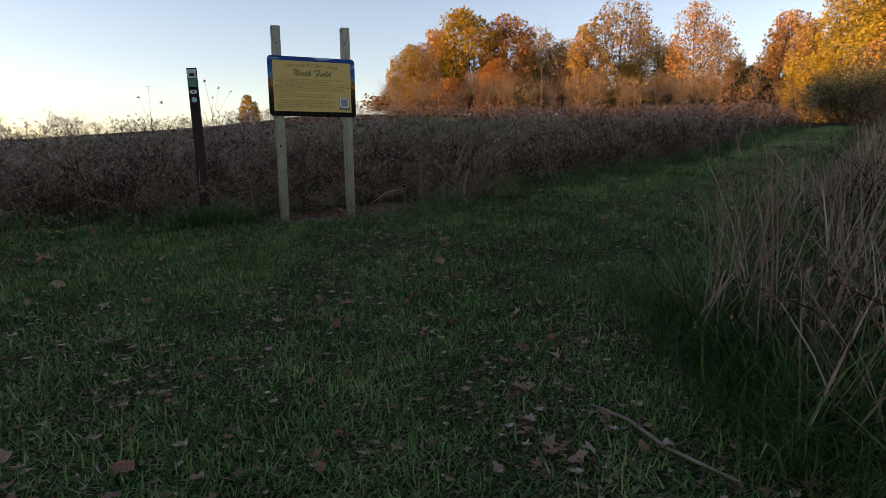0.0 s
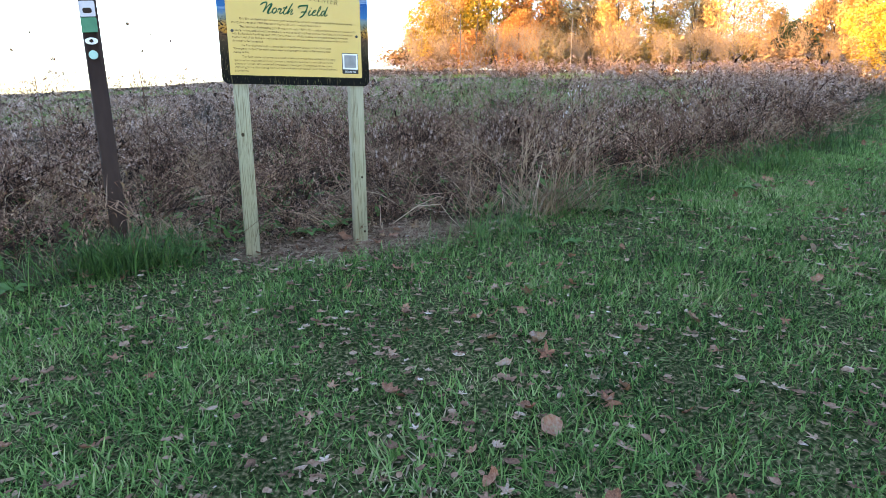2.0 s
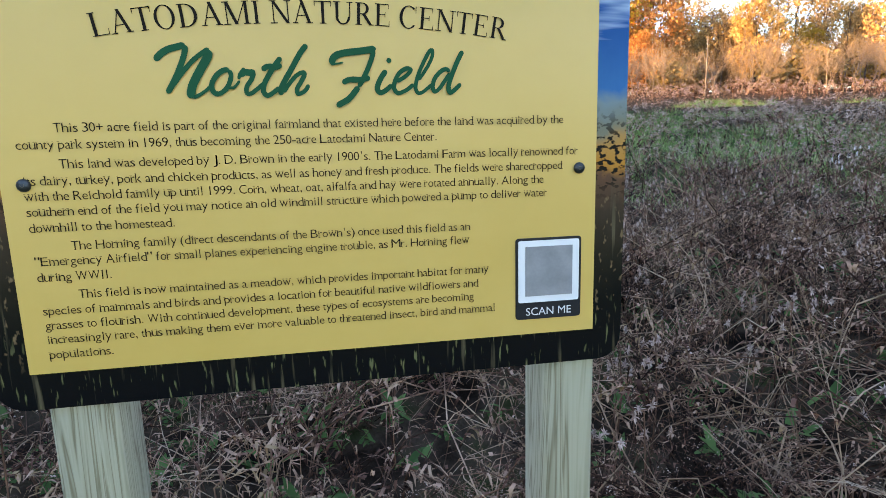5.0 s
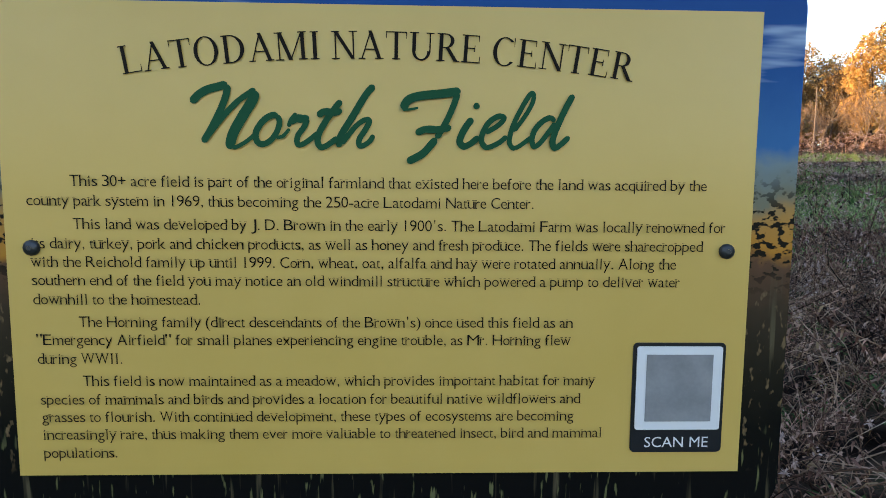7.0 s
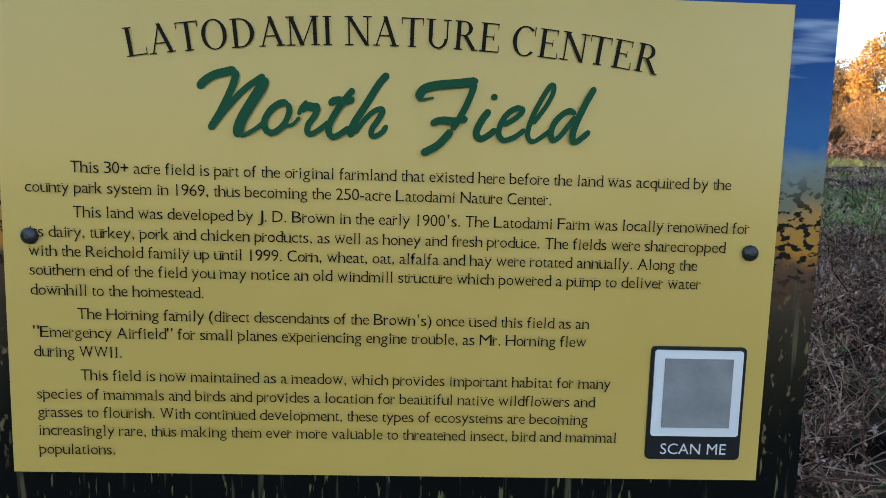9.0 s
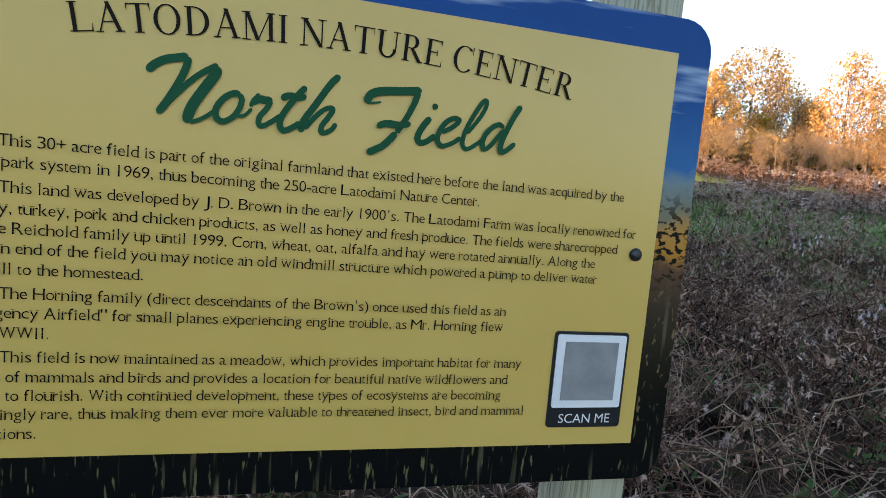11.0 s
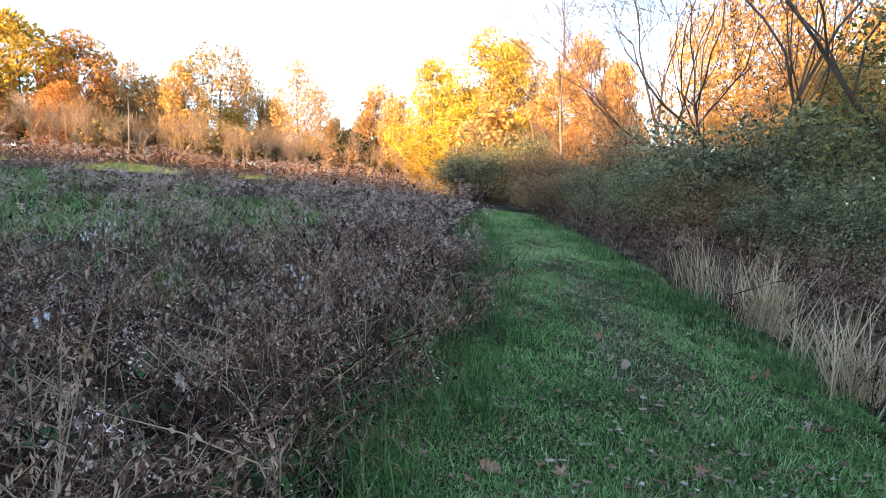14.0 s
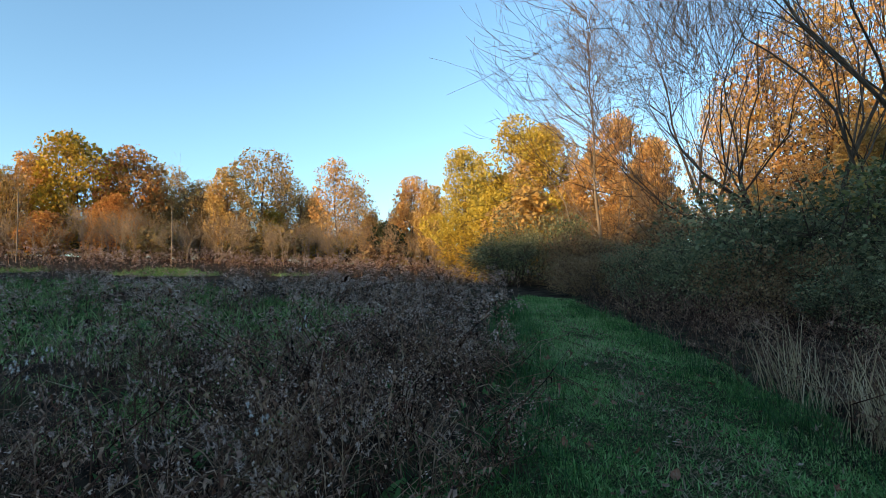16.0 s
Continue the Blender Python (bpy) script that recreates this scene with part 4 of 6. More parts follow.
def bare_mesh(rng, height, trunk, levels, spread=0.55, mat=BARK, kids=3, lean=(0, 0), straight=0.5, split=True):
    """A leafless tree: a trunk and its limbs, which fork again and again into fine twigs."""
    limbs = []

    def grow(p, d, length, r, level, b):
        pts, rad, q = [p], [r], p
        n = 4 if level < 2 else 3
        for i in range(n):
            d = (d + Vector(rng.normal(size=3)) * 0.2 + Vector((0, 0, 0.05))).normalized()
            q = q + d * length / n
            pts.append(q)
            rad.append(r * (1 - (i + 1) / n * 0.55))
        b.tube(pts, [max(k, 0.0048) for k in rad], 6 if level == 0 else (4 if level < 3 else 3))
        if level >= levels:
            return
        for k in range(kids + (1 if level == 0 else 0)):
            t = 1 if k == 0 else 0.35 + 0.6 * rng.random()
            at = min(n - 1, int(t * n))
            pt = pts[at].lerp(pts[at + 1], t * n - at) if t < 1 else pts[-1]
            side = Vector(rng.normal(size=3)).normalized()
            nd = (d * (1.2 if k == 0 else straight) + side * spread + Vector((0, 0, 0.14))).normalized()
            if split and level == 0:
                limbs.append(Build())
            grow(pt, nd, length * (0.62 + 0.2 * rng.random()), rad[at] * (0.72 if k == 0 else 0.5), level + 1, limbs[-1] if split else b)

    bole = Build()
    grow(Vector((0, 0, -0.3)), Vector((lean[0], lean[1], 1)).normalized(), height * 0.36, trunk, 0, bole)
    bole = bole.mesh("trunk", [mat], True)
    return (bole, [k.mesh("limb", [mat], True) for k in limbs]) if split else bole


def shrub_meshes(rng, height, radius, lobes, leaves, size, stems=9, flat=0.9, mat=BARK):
    b = Build()
    centres, radii = [], []
    for i in range(lobes):
        a = i * 2.4 + rng.normal() * 0.4
        t = rng.random()
        r = radius * math.sqrt((i + 0.5) / lobes) * 0.8
        z = height * (0.22 + 0.58 * t) * (1 - 0.35 * (r / radius) ** 2)
        centres.append((math.cos(a) * r, math.sin(a) * r, z))
        radii.append(height * (0.15 + 0.15 * rng.random()))
        limb(b, (math.cos(a) * 0.15, math.sin(a) * 0.15, -0.1), centres[-1], 0.03, 0.008, rng, 0.12, 4, 4)
        for _ in range(stems):
            c = Vector(centres[-1])
            d = Vector(rng.normal(size=3)).normalized() * radii[-1] * 1.25
            limb(b, c * 0.75, c + d, 0.01, 0.004, rng, 0.15, 2, 3)
    V, F = leafage(centres, radii, leaves, size, rng, flat, 0.35)
    return b.mesh("wood", [mat], True), mesh_of("foliage", V, F, [None])


rng = np.random.default_rng(11)
BIG = [tree_meshes("tree", rng, 18, 7.2, 2.6, 34, 8200, 0.44) for _ in range(3)]
TALL = [tree_meshes("tree", rng, 18, 5.4, 2.4, 28, 6400, 0.42) for _ in range(2)]
THIN = [tree_meshes("tree", rng, 18, 6.2, 3.6, 28, 4200, 0.35, twigs=6) for _ in range(3)]
ROUND = [tree_meshes("tree", rng, 8, 3.8, 0.7, 20, 3200, 0.38, 0.12) for _ in range(2)]
LOW = [shrub_meshes(rng, 3.2, 2.4, 16, 1100, 0.26, 4) for _ in range(3)]
DENSE = [shrub_meshes(rng, 3.2, 2.4, 24, 8000, 0.07, 9) for _ in range(3)]
FINE = [tree_meshes("tree", rng, 18, 6.6, 2.2, 36, 20000, 0.27) for _ in range(2)]
FINE_TALL = [tree_meshes("tree", rng, 18, 5.2, 2.2, 30, 16500, 0.265) for _ in range(2)]
FINE_THIN = [tree_meshes("tree", rng, 18, 5.6, 3.2, 30, 8800, 0.20, twigs=9) for _ in range(2)]
BARE = [bare_mesh(rng, 14, 0.13, 4, 0.5, PALE_BARK, 3) for _ in range(2)]
BRUSH = [bare_mesh(rng, 4.5, 0.05, 3, 0.5, TWIG, 5, straight=0.9, split=False) for _ in range(3)]


def dress(ob, mat):
    ob.material_slots[0].link = "OBJECT"
    ob.material_slots[0].material = mat


def plant_tree(name, kind, x, y, height, colour, label, category, wide=1.0, turn=0.0, group="", stand=18.0, names=("trunk", "crown"), sink=0.0):
    root = tagged(new(name), label, category, group)
    s = height / stand
    root.matrix_basis = pose(x, y, float(land(x, y)) - sink, 0, 0, turn) @ Matrix.Diagonal((s * wide, s * wide, s, 1))
    part(names[0], kind[0], root)
    dress(part(names[1], kind[1], root), CROWNS[colour])
    return root


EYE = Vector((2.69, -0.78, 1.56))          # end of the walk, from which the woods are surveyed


def out(az, dist):
    return EYE.x + dist * math.cos(radians(az)), EYE.y + dist * math.sin(radians(az))


def tall_to(az, el, dist):
    x, y = out(az, dist)
    return EYE.z + dist * math.tan(radians(el)) - float(land(x, y))


WORDS = {"yellow": "bright yellow", "olive": "olive and yellow", "orange": "orange", "red": "red-orange", "brown": "thinning brown", "gold": "golden orange", "dark": "dark evergreen", "tan": "tan", "rust": "rust-brown"}
# azimuth, elevation of the top, distance, build, colour, width
WOOD_EDGE = [
    (59.6, 10.6, 78, BIG, "brown", 0.9), (56.2, 11.4, 78, THIN, "brown", 0.9), (47.0, 11.0, 78, THIN, "brown", 0.9), (40.0, 9.0, 78, THIN, "orange", 0.8), (33.8, 11.0, 66, TALL, "gold", 0.8), (72.6, 11.3, 79, BIG, "olive", 0.85), (69.6, 12.7, 84, TALL, "orange", 1.0), (70.8, 11.5, 76, THIN, "brown", 0.9),
    (65.2, 14.3, 80, BIG, "olive", 1.0), (68.0, 8.0, 66, ROUND, "red", 1.2), (61.8, 13.6, 80, BIG, "red", 0.95), (63.4, 10.0, 72, BIG, "red", 1.0), (58.6, 12.8, 88, THIN, "brown", 0.9),
    (57.0, 11.0, 90, TALL, "rust", 1.2), (53.4, 12.6, 74, TALL, "gold", 0.9), (51.0, 14.6, 84, THIN, "brown", 1.05), (54.8, 10.2, 80, BIG, "brown", 0.9), (48.4, 12.6, 82, THIN, "brown", 0.9),
    (49.5, 9.0, 76, TALL, "olive", 1.1), (43.2, 13.8, 72, THIN, "orange", 0.85), (45.5, 10.5, 82, THIN, "brown", 1.0), (41.6, 11.5, 80, THIN, "brown", 0.8), (36.2, 12.0, 76, BIG, "orange", 0.75),
    (38.3, 7.6, 70, ROUND, "dark", 1.05), (33.5, 9.5, 70, TALL, "brown", 0.9), (30.8, 15.2, 52, FINE_TALL, "yellow", 1.05), (28.9, 12.4, 56, FINE_TALL, "yellow", 1.0), (26.6, 12.6, 44, FINE_TALL, "yellow", 1.1),
    (23.6, 17.4, 43, FINE, "yellow", 1.0), (20.6, 16.2, 44, FINE, "gold", 0.9), (25.2, 10.5, 36, ROUND, "gold", 1.2), (17.4, 14.0, 40, FINE_TALL, "orange", 1.1), (14.6, 17.2, 46, FINE, "orange", 0.8),
    (11.8, 14.6, 50, FINE_TALL, "orange", 0.85), (13.2, 10.0, 34, FINE_THIN, "rust", 1.2), (16.2, 8.0, 30, FINE_THIN, "rust", 1.6), (19.0, 9.0, 31, FINE_THIN, "rust", 1.5),
    (6.0, 18.0, 44, FINE_THIN, "gold", 0.9), (2.2, 21.5, 42, FINE_THIN, "orange", 1.0), (-1.8, 23.5, 40, FINE_THIN, "gold", 0.95), (-5.8, 25.0, 38, FINE_THIN, "orange", 1.0), (-10.5, 25.0, 36, FINE, "gold", 0.9), (3.5, 9.5, 36, FINE_TALL, "gold", 1.0), (-0.5, 11.0, 33, FINE_THIN, "orange", 1.3), (-5.0, 13.0, 32, FINE_TALL, "gold", 1.2),
]
for i, (az, el, dist, kinds, colour, wide) in enumerate(WOOD_EDGE):
    x, y = out(az, dist)
    st = 8.0 if kinds is ROUND else 18.0
    plant_tree("autumn_tree", kinds[i % len(kinds)], x, y, tall_to(az, el, dist) * (1.05 if dist > 60 else 1.0), colour, f"{WORDS[colour]} autumn tree at the edge of the field", "tree", wide, i * 67.0, "trees at the field edge", st)
# filler row behind; dark ones put the wood's shaded interior into leaf colour
for i in range(14):
    az = 73 - i * 3.0
    x, y = out(az, 97)
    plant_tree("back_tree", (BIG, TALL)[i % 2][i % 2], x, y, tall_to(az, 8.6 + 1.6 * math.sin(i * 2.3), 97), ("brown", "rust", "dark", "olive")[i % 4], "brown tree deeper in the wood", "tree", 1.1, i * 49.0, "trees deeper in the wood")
# low filler; its dark leaves stand in for shade between the trunks
for i in range(28):
    az = 74 - i * 1.6
    x, y = out(az, 90 + 3 * math.sin(i * 1.9))
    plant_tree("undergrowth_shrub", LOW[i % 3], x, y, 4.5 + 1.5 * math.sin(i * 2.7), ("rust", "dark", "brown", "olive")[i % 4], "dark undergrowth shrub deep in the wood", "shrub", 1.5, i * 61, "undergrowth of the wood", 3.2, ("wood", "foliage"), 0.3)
# a small lone tree beyond the crest
plant_tree("lone_tree", ROUND[0], 3.9, 66, 3.8, "olive", "small round tree alone on the field's crest", "tree", 0.8, 40, "", 8.0)
for i, (az, dist, h, c) in enumerate([(100.5, 58, 2.6, "tan"), (102.8, 60, 3.2, "tan"), (98.4, 62, 2.2, "tan"), (104.5, 57, 2.6, "rust")]):
    x, y = -1.1 + dist * math.cos(radians(az)), -6.2 + dist * math.sin(radians(az))
    root = tagged(new("crest_shrub"), "tan leafless shrub on the far crest", "shrub", "shrubs on the crest")
    root.matrix_basis = pose(x, y, float(land(x, y)), 0, 0, i * 50) @ Matrix.Scale(h / 3.4, 4)
    part("wood", BRUSH[i % 2], root)
# tan brush along the foot of the wood
brush_rng = np.random.default_rng(5)
for i in range(84):
    az = 75 - i * 0.53 + brush_rng.normal() * 0.5
    dist = 64 + brush_rng.normal() * 4 - (8 if az < 34 else 0)
    x, y = out(az, dist)
    h = 2.6 + 2.6 * brush_rng.random()
    if i % 20 == 7:
        plant_tree("brush_shrub", LOW[i % 3], x, y, h, ("tan", "rust", "tan")[i // 4 % 3], "tan brushy shrub at the foot of the wood", "shrub", 1.2, i * 71, "brush at the wood's foot", 3.2, ("wood", "foliage"))
    else:
        root = tagged(new("bare_shrub"), "tan leafless shrub at the foot of the wood", "shrub", "brush at the wood's foot")
        root.matrix_basis = pose(x, y, float(land(x, y)), 0, 0, i * 53) @ Matrix.Scale(h / 3.0, 4)
        part("wood", BRUSH[i % 3], root)


def field_pole(az, dist, height):
    x, y = 1.42 + dist * math.cos(radians(az)), -1.0 + dist * math.sin(radians(az))
    root = tagged(new("field_pole"), "thin weathered pole standing in tan brush", "pole", "poles in the brush")
    z = float(land(x, y))
    b = Build()
    b.tube([(x, y, z - 0.2), (x + 0.03, y, z + height * 0.5), (x, y, z + height), (x, y, z + height + 0.01)], [0.045, 0.04, 0.033, 0.004], 6)
    part("pole", b.mesh("pole", [PALE_BARK]), root)


field_pole(68.5, 46, 4.6)
field_pole(57.3, 47, 4.4)


def bare_tree(x, y, mesh, scale, label, turn=0.0):
    root = tagged(new("bare_tree"), label, "tree")
    root.matrix_basis = pose(x, y, float(land(x, y)), 0, 0, turn) @ Matrix.Scale(scale, 4)
    part("trunk", mesh[0], root)
    for limb_mesh in mesh[1]:
        part("limb", limb_mesh, root)
    return root


def pole_mesh(rng, height, r, mat):
    """A straight slender trunk with many short rising side branches."""
    b = Build()
    pts = [Vector((0.05 * math.sin(i), 0.05 * math.cos(i * 1.7), -0.3 + (height + 0.3) * i / 10)) for i in range(11)]
    b.tube(pts, [r * (1 - 0.93 * i / 10) for i in range(11)], 6)
    bole, limbs = b, []
    for i in range(70):
        z = height * (0.35 + 0.64 * (i + rng.random()) / 70)
        k = min(9, int((z + 0.3) / (height + 0.3) * 10))
        p = pts[k].lerp(pts[k + 1], ((z + 0.3) / (height + 0.3) * 10) - k)
        a, L = rng.uniform(0, 6.28), (0.7 + 2.2 * rng.random()) * (1.3 - 0.6 * z / height)
        d = Vector((math.cos(a), math.sin(a), 0.7 + 0.5 * rng.random())).normalized()
        q = p + d * L
        b = Build()
        limbs.append(b)
        s = limb(b, p, q, 0.017, 0.006, rng, 0.08, 3, 4)
        for _ in range(6):
            e = (d + Vector(rng.normal(size=3)) * 0.5).normalized() * L * (0.3 + 0.4 * rng.random())
            m = limb(b, s[1 + rng.integers(0, 3)], s[2] + e, 0.006, 0.004, rng, 0.08, 2, 3)
            limb(b, m[1], m[2] + Vector(rng.normal(size=3)) * 0.3, 0.0045, 0.0035, rng, 0.05, 1, 3)
    return bole.mesh("trunk", [mat], True), [k.mesh("limb", [mat], True) for k in limbs]


# tall pale leafless tree in front of the gold ones
rng = np.random.default_rng(23)
bare_tree(23.6, 5.8, pole_mesh(rng, 10.8, 0.075, PALE_BARK), 1.0, "tall pale leafless tree with fine upper twigs")
for az, dist, h in ((46.2, 70, 0.62), (56.2, 90, 1.35), (60.0, 92, 1.2), (26.0, 40, 0.95)):
    x, y = out(az, dist)
    bare_tree(x, y, BARE[int(dist) % 2], h, "leafless pale tree among the autumn wood", dist * 3)
# dark leafless trees that lean over the trail
bare_tree(25.6, 1.0, bare_mesh(rng, 16, 0.12, 5, 0.5, BARK, 4, (0.05, 0.12), 0.7), 1.0, "dark leafless tree leaning and forking over the trail", 0)
bare_tree(26.5, 0.3, bare_mesh(rng, 15, 0.10, 5, 0.45, BARK, 3, (-0.05, 0.06), 0.7), 1.0, "dark leafless slender tree beside a forked one", 0)
bare_tree(24.2, -1.2, bare_mesh(rng, 17, 0.12, 5, 0.4, BARK, 4, (0.0, -0.03), 0.8), 1.0, "dark upright leafless tree in the wood's edge", 0)
bare_tree(19.5, -2.6, bare_mesh(rng, 15, 0.075, 5, 0.42, BARK, 3, (0.0, 0.05), 0.75), 1.0, "dark leafless tree with leaning limbs", 0)
for az, dist in ((18.5, 30), (14.5, 28), (12.0, 33), (20.8, 29), (10.0, 36), (2.0, 30), (-3.0, 27), (6.0, 33)):
    x, y = out(az, dist)
    bare_tree(x, y, BARE[int(dist) % 2], 0.6 + 0.01 * dist / 3, "slender leafless sapling in the wood's edge", az * 40)
bare_tree(16.4, -4.2, bare_mesh(rng, 15, 0.09, 5, 0.45, BARK, 4, (0.0, 0.02), 0.8), 1.0, "dark upright tree standing behind an oak", 15)
bare_tree(22.5, 2.2, bare_mesh(rng, 8, 0.06, 4, 0.5, BARK, 4, (0.05, -0.05), 0.8), 1.0, "dark leafless tree with spreading crooked limbs", 30)
bare_tree(21.0, -0.6, bare_mesh(rng, 14, 0.085, 5, 0.45, BARK, 4, (0.0, 0.04), 0.75), 1.0, "dark leafless tree among shrubs", 70)
# green and rusty shrubs beside the trail
SHRUBS = [  # x, y, height, width, colour
    (24.5, 8.6, 5.7, 0.95, "green"), (22.4, 8.9, 2.6, 1.2, "green"), (23.8, 6.9, 2.9, 1.1, "rust"), (21.6, 5.6, 2.6, 0.9, "rust"), (20.4, 4.4, 2.1, 1.0, "rust"), (19.2, 3.2, 2.6, 1.1, "rust"),
    (18.2, 4.2, 1.8, 1.2, "rust"), (16.8, 2.4, 2.4, 1.0, "green"), (15.4, 0.9, 2.2, 1.0, "green"), (14.4, -0.2, 2.5, 1.1, "rust"), (13.4, -1.5, 2.2, 1.1, "green"), (12.4, -2.8, 2.0, 1.1, "green"),
    (17.5, 0.4, 3.4, 1.1, "green"), (16.2, -1.2, 3.4, 1.2, "green"), (14.8, -2.6, 3.2, 1.2, "green"), (11.4, -3.8, 2.4, 1.3, "green"), (20.2, 1.6, 3.4, 1.2, "rust"), (18.8, -1.0, 3.8, 1.2, "green"), (26.5, 11.5, 3.4, 1.2, "olive"), (29.0, 14.0, 3.2, 1.4, "olive"),
]
for i, (x, y, h, wide, c) in enumerate(SHRUBS):
    word = {"green": "dark-green leafy", "rust": "rusty-brown half-bare", "olive": "olive leafy"}[c]
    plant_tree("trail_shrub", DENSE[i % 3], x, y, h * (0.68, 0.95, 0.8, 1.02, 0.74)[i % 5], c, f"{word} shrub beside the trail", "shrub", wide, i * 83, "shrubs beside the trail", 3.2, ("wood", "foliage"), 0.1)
# an oak whose low boughs hang over the shrubs
rng = np.random.default_rng(37)
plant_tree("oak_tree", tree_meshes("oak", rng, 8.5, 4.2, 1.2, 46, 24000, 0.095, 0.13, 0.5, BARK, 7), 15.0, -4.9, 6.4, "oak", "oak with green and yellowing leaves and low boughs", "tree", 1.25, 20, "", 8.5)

# unseen woods added behind the walker to keep low sun off the trail
rng = np.random.default_rng(41)
CEN, RAD = [], []
wb = Build()
for i in range(58):
    y = -48 + i * 2.8
    top = np.interp(y, [-48, 8, 15, 20, 30, 44, 110], [24, 23, 21, 16.5, 14.0, 12.0, 11.6]) + rng.normal() * 0.5
    x = -62 + rng.normal() * 1.5
    z0 = float(land(x, y))
    wb.tube([(x, y, z0 - 0.3), (x + 0.2, y, z0 + 3), (x, y + 0.2, top - 2)], [0.25, 0.2, 0.05], 5)
    for k in range(9):
        t = k / 8
        CEN.append((x + rng.normal() * 1.2, y + rng.normal() * 1.0, z0 + 1.0 + (top - z0 - 2.6) * t))
        RAD.append(2.8)
V, F = leafage(CEN, RAD, 44000, 1.9, rng)
tv, tf, _ = wb.arrays()
woods = tagged(new("distant_woods", mesh_of("distant_woods", np.concatenate([V, tv]), np.concatenate([F, tf + len(V)]), [CROWNS["brown"], BARK], np.concatenate([np.zeros(len(F)), np.ones(len(tf))]))), "unseen band of brown woods added to shade the trail", "woods", kind="stuff")

# ---------------------------------------------------------------- meadow plants
prng = random.Random(3)


def goldenrod(seed, leaves=19, fluff=12, bend=0.18, leaf_len=0.10, puff=1.0, twigs=4, fine=True, nod=0.0):
    """A dry goldenrod, one metre tall: bent stem, thin side twigs, crumpled hanging leaves, plumes of seed fluff."""
    r = random.Random(seed)
    b = Build()
    pts, p, d = [], Vector((0, 0, 0)), Vector((r.gauss(0, bend), r.gauss(0, bend), 1)).normalized()
    for i in range(4):
        pts.append(p.copy())
        d = (d + Vector((r.gauss(0, bend), r.gauss(0, bend), -0.09 * i))).normalized()
        if nod and i == 1:
            d = (d + Vector((math.cos(seed * 2.4), math.sin(seed * 2.4), -0.35)) * nod).normalized()
        p = p + d * 0.32
    if fine:
        b.tube(pts, [0.005, 0.0045, 0.0035, 0.0015], 3, 0)
    else:
        b.blade((0, 0, 0), r.uniform(0, 6.28), 0.95, 0.012, r.uniform(0, 0.2), r.uniform(0, 0.5), 2, 0)
    tips = [pts[-1]]
    for i in range(twigs):
        t = 0.4 + 0.55 * r.random()
        k = min(2, int(t * 3))
        at = pts[k].lerp(pts[k + 1], t * 3 - k)
        az, L = r.uniform(0, 6.28), r.uniform(0.12, 0.34)
        b.blade(at, az, L, 0.006, r.uniform(0.4, 1.2), r.uniform(0.2, 1.4), 2, 0)
        tips.append(at + Vector((math.cos(az), math.sin(az), 0.3)) * L * 0.7)
    for i in range(leaves):
        t = 0.15 + 0.83 * (i + r.random()) / leaves
        k = min(2, int(t * 3))
        at = pts[k].lerp(pts[k + 1], t * 3 - k)
        if i % 3 == 0:
            at = at.lerp(r.choice(tips), 0.6)
        b.blade(at, r.uniform(0, 6.28), leaf_len * r.uniform(0.5, 1.3), (0.019 if fine else 0.025) * puff * r.uniform(0.5, 1.5), r.uniform(0.5, 2.2), r.uniform(1.5, 4.2) if fine else r.uniform(0.8, 2.8), 2, 1)
    heads = [tips[0]] + r.sample(tips[1:], min(2, len(tips) - 1))
    for i in range(fluff):
        top = heads[i % len(heads)]
        c = top + Vector((r.gauss(0, 0.022), r.gauss(0, 0.022), r.uniform(-0.07, 0.015))) * puff
        e = Vector((r.gauss(0, 1), r.gauss(0, 1), r.gauss(0, 1))).normalized() * (0.0075 if fine else 0.013) * puff
        f = Vector((r.gauss(0, 1), r.gauss(0, 1), r.gauss(0, 1))).normalized() * (0.006 if fine else 0.010) * puff
        b.add([c - e, c + f, c + e, c - f], [[0, 1, 2, 3]], 2)
    return b.arrays()


def tuft(seed, blades, length, width, lean=(0.1, 0.9), droop=(0.3, 1.8), spread=0.07, mi=0, segs=3):
    r = random.Random(seed)
    b = Build()
    for _ in range(blades):
        a = r.uniform(0, 6.28)
        b.blade((r.gauss(0, spread), r.gauss(0, spread), -0.01), a, length * r.uniform(0.45, 1.15), width * r.uniform(0.6, 1.3), r.uniform(*lean), r.uniform(*droop), segs, mi)
    return b.arrays()


def tangle(seed, stems=5, leaves=2):
    """Fallen and arching dry stems with a few curled leaves."""
    r = random.Random(seed)
    b = Build()
    for _ in range(stems):
        a, L, h = r.uniform(0, 6.28), r.uniform(0.4, 1.0), r.uniform(0.12, 0.45)
        s = Vector((r.gauss(0, 0.15), r.gauss(0, 0.15), 0))
        pts = [s + Vector((math.cos(a + 0.3 * math.sin(5 * t)) * L * t, math.sin(a + 0.3 * math.sin(5 * t)) * L * t, h * math.sin(math.pi * min(1, t * 0.85 + 0.05)))) for t in (0, 0.3, 0.6, 0.85, 1)]
        b.tube(pts, [0.003, 0.003, 0.0025, 0.002, 0.001], 3, 0)
        for _ in range(leaves):
            k = r.randint(1, 3)
            b.blade(pts[k], r.uniform(0, 6.28), r.uniform(0.04, 0.08), r.uniform(0.008, 0.018), r.uniform(0.6, 1.8), r.uniform(0.5, 2), 2, 1)
    return b.arrays()


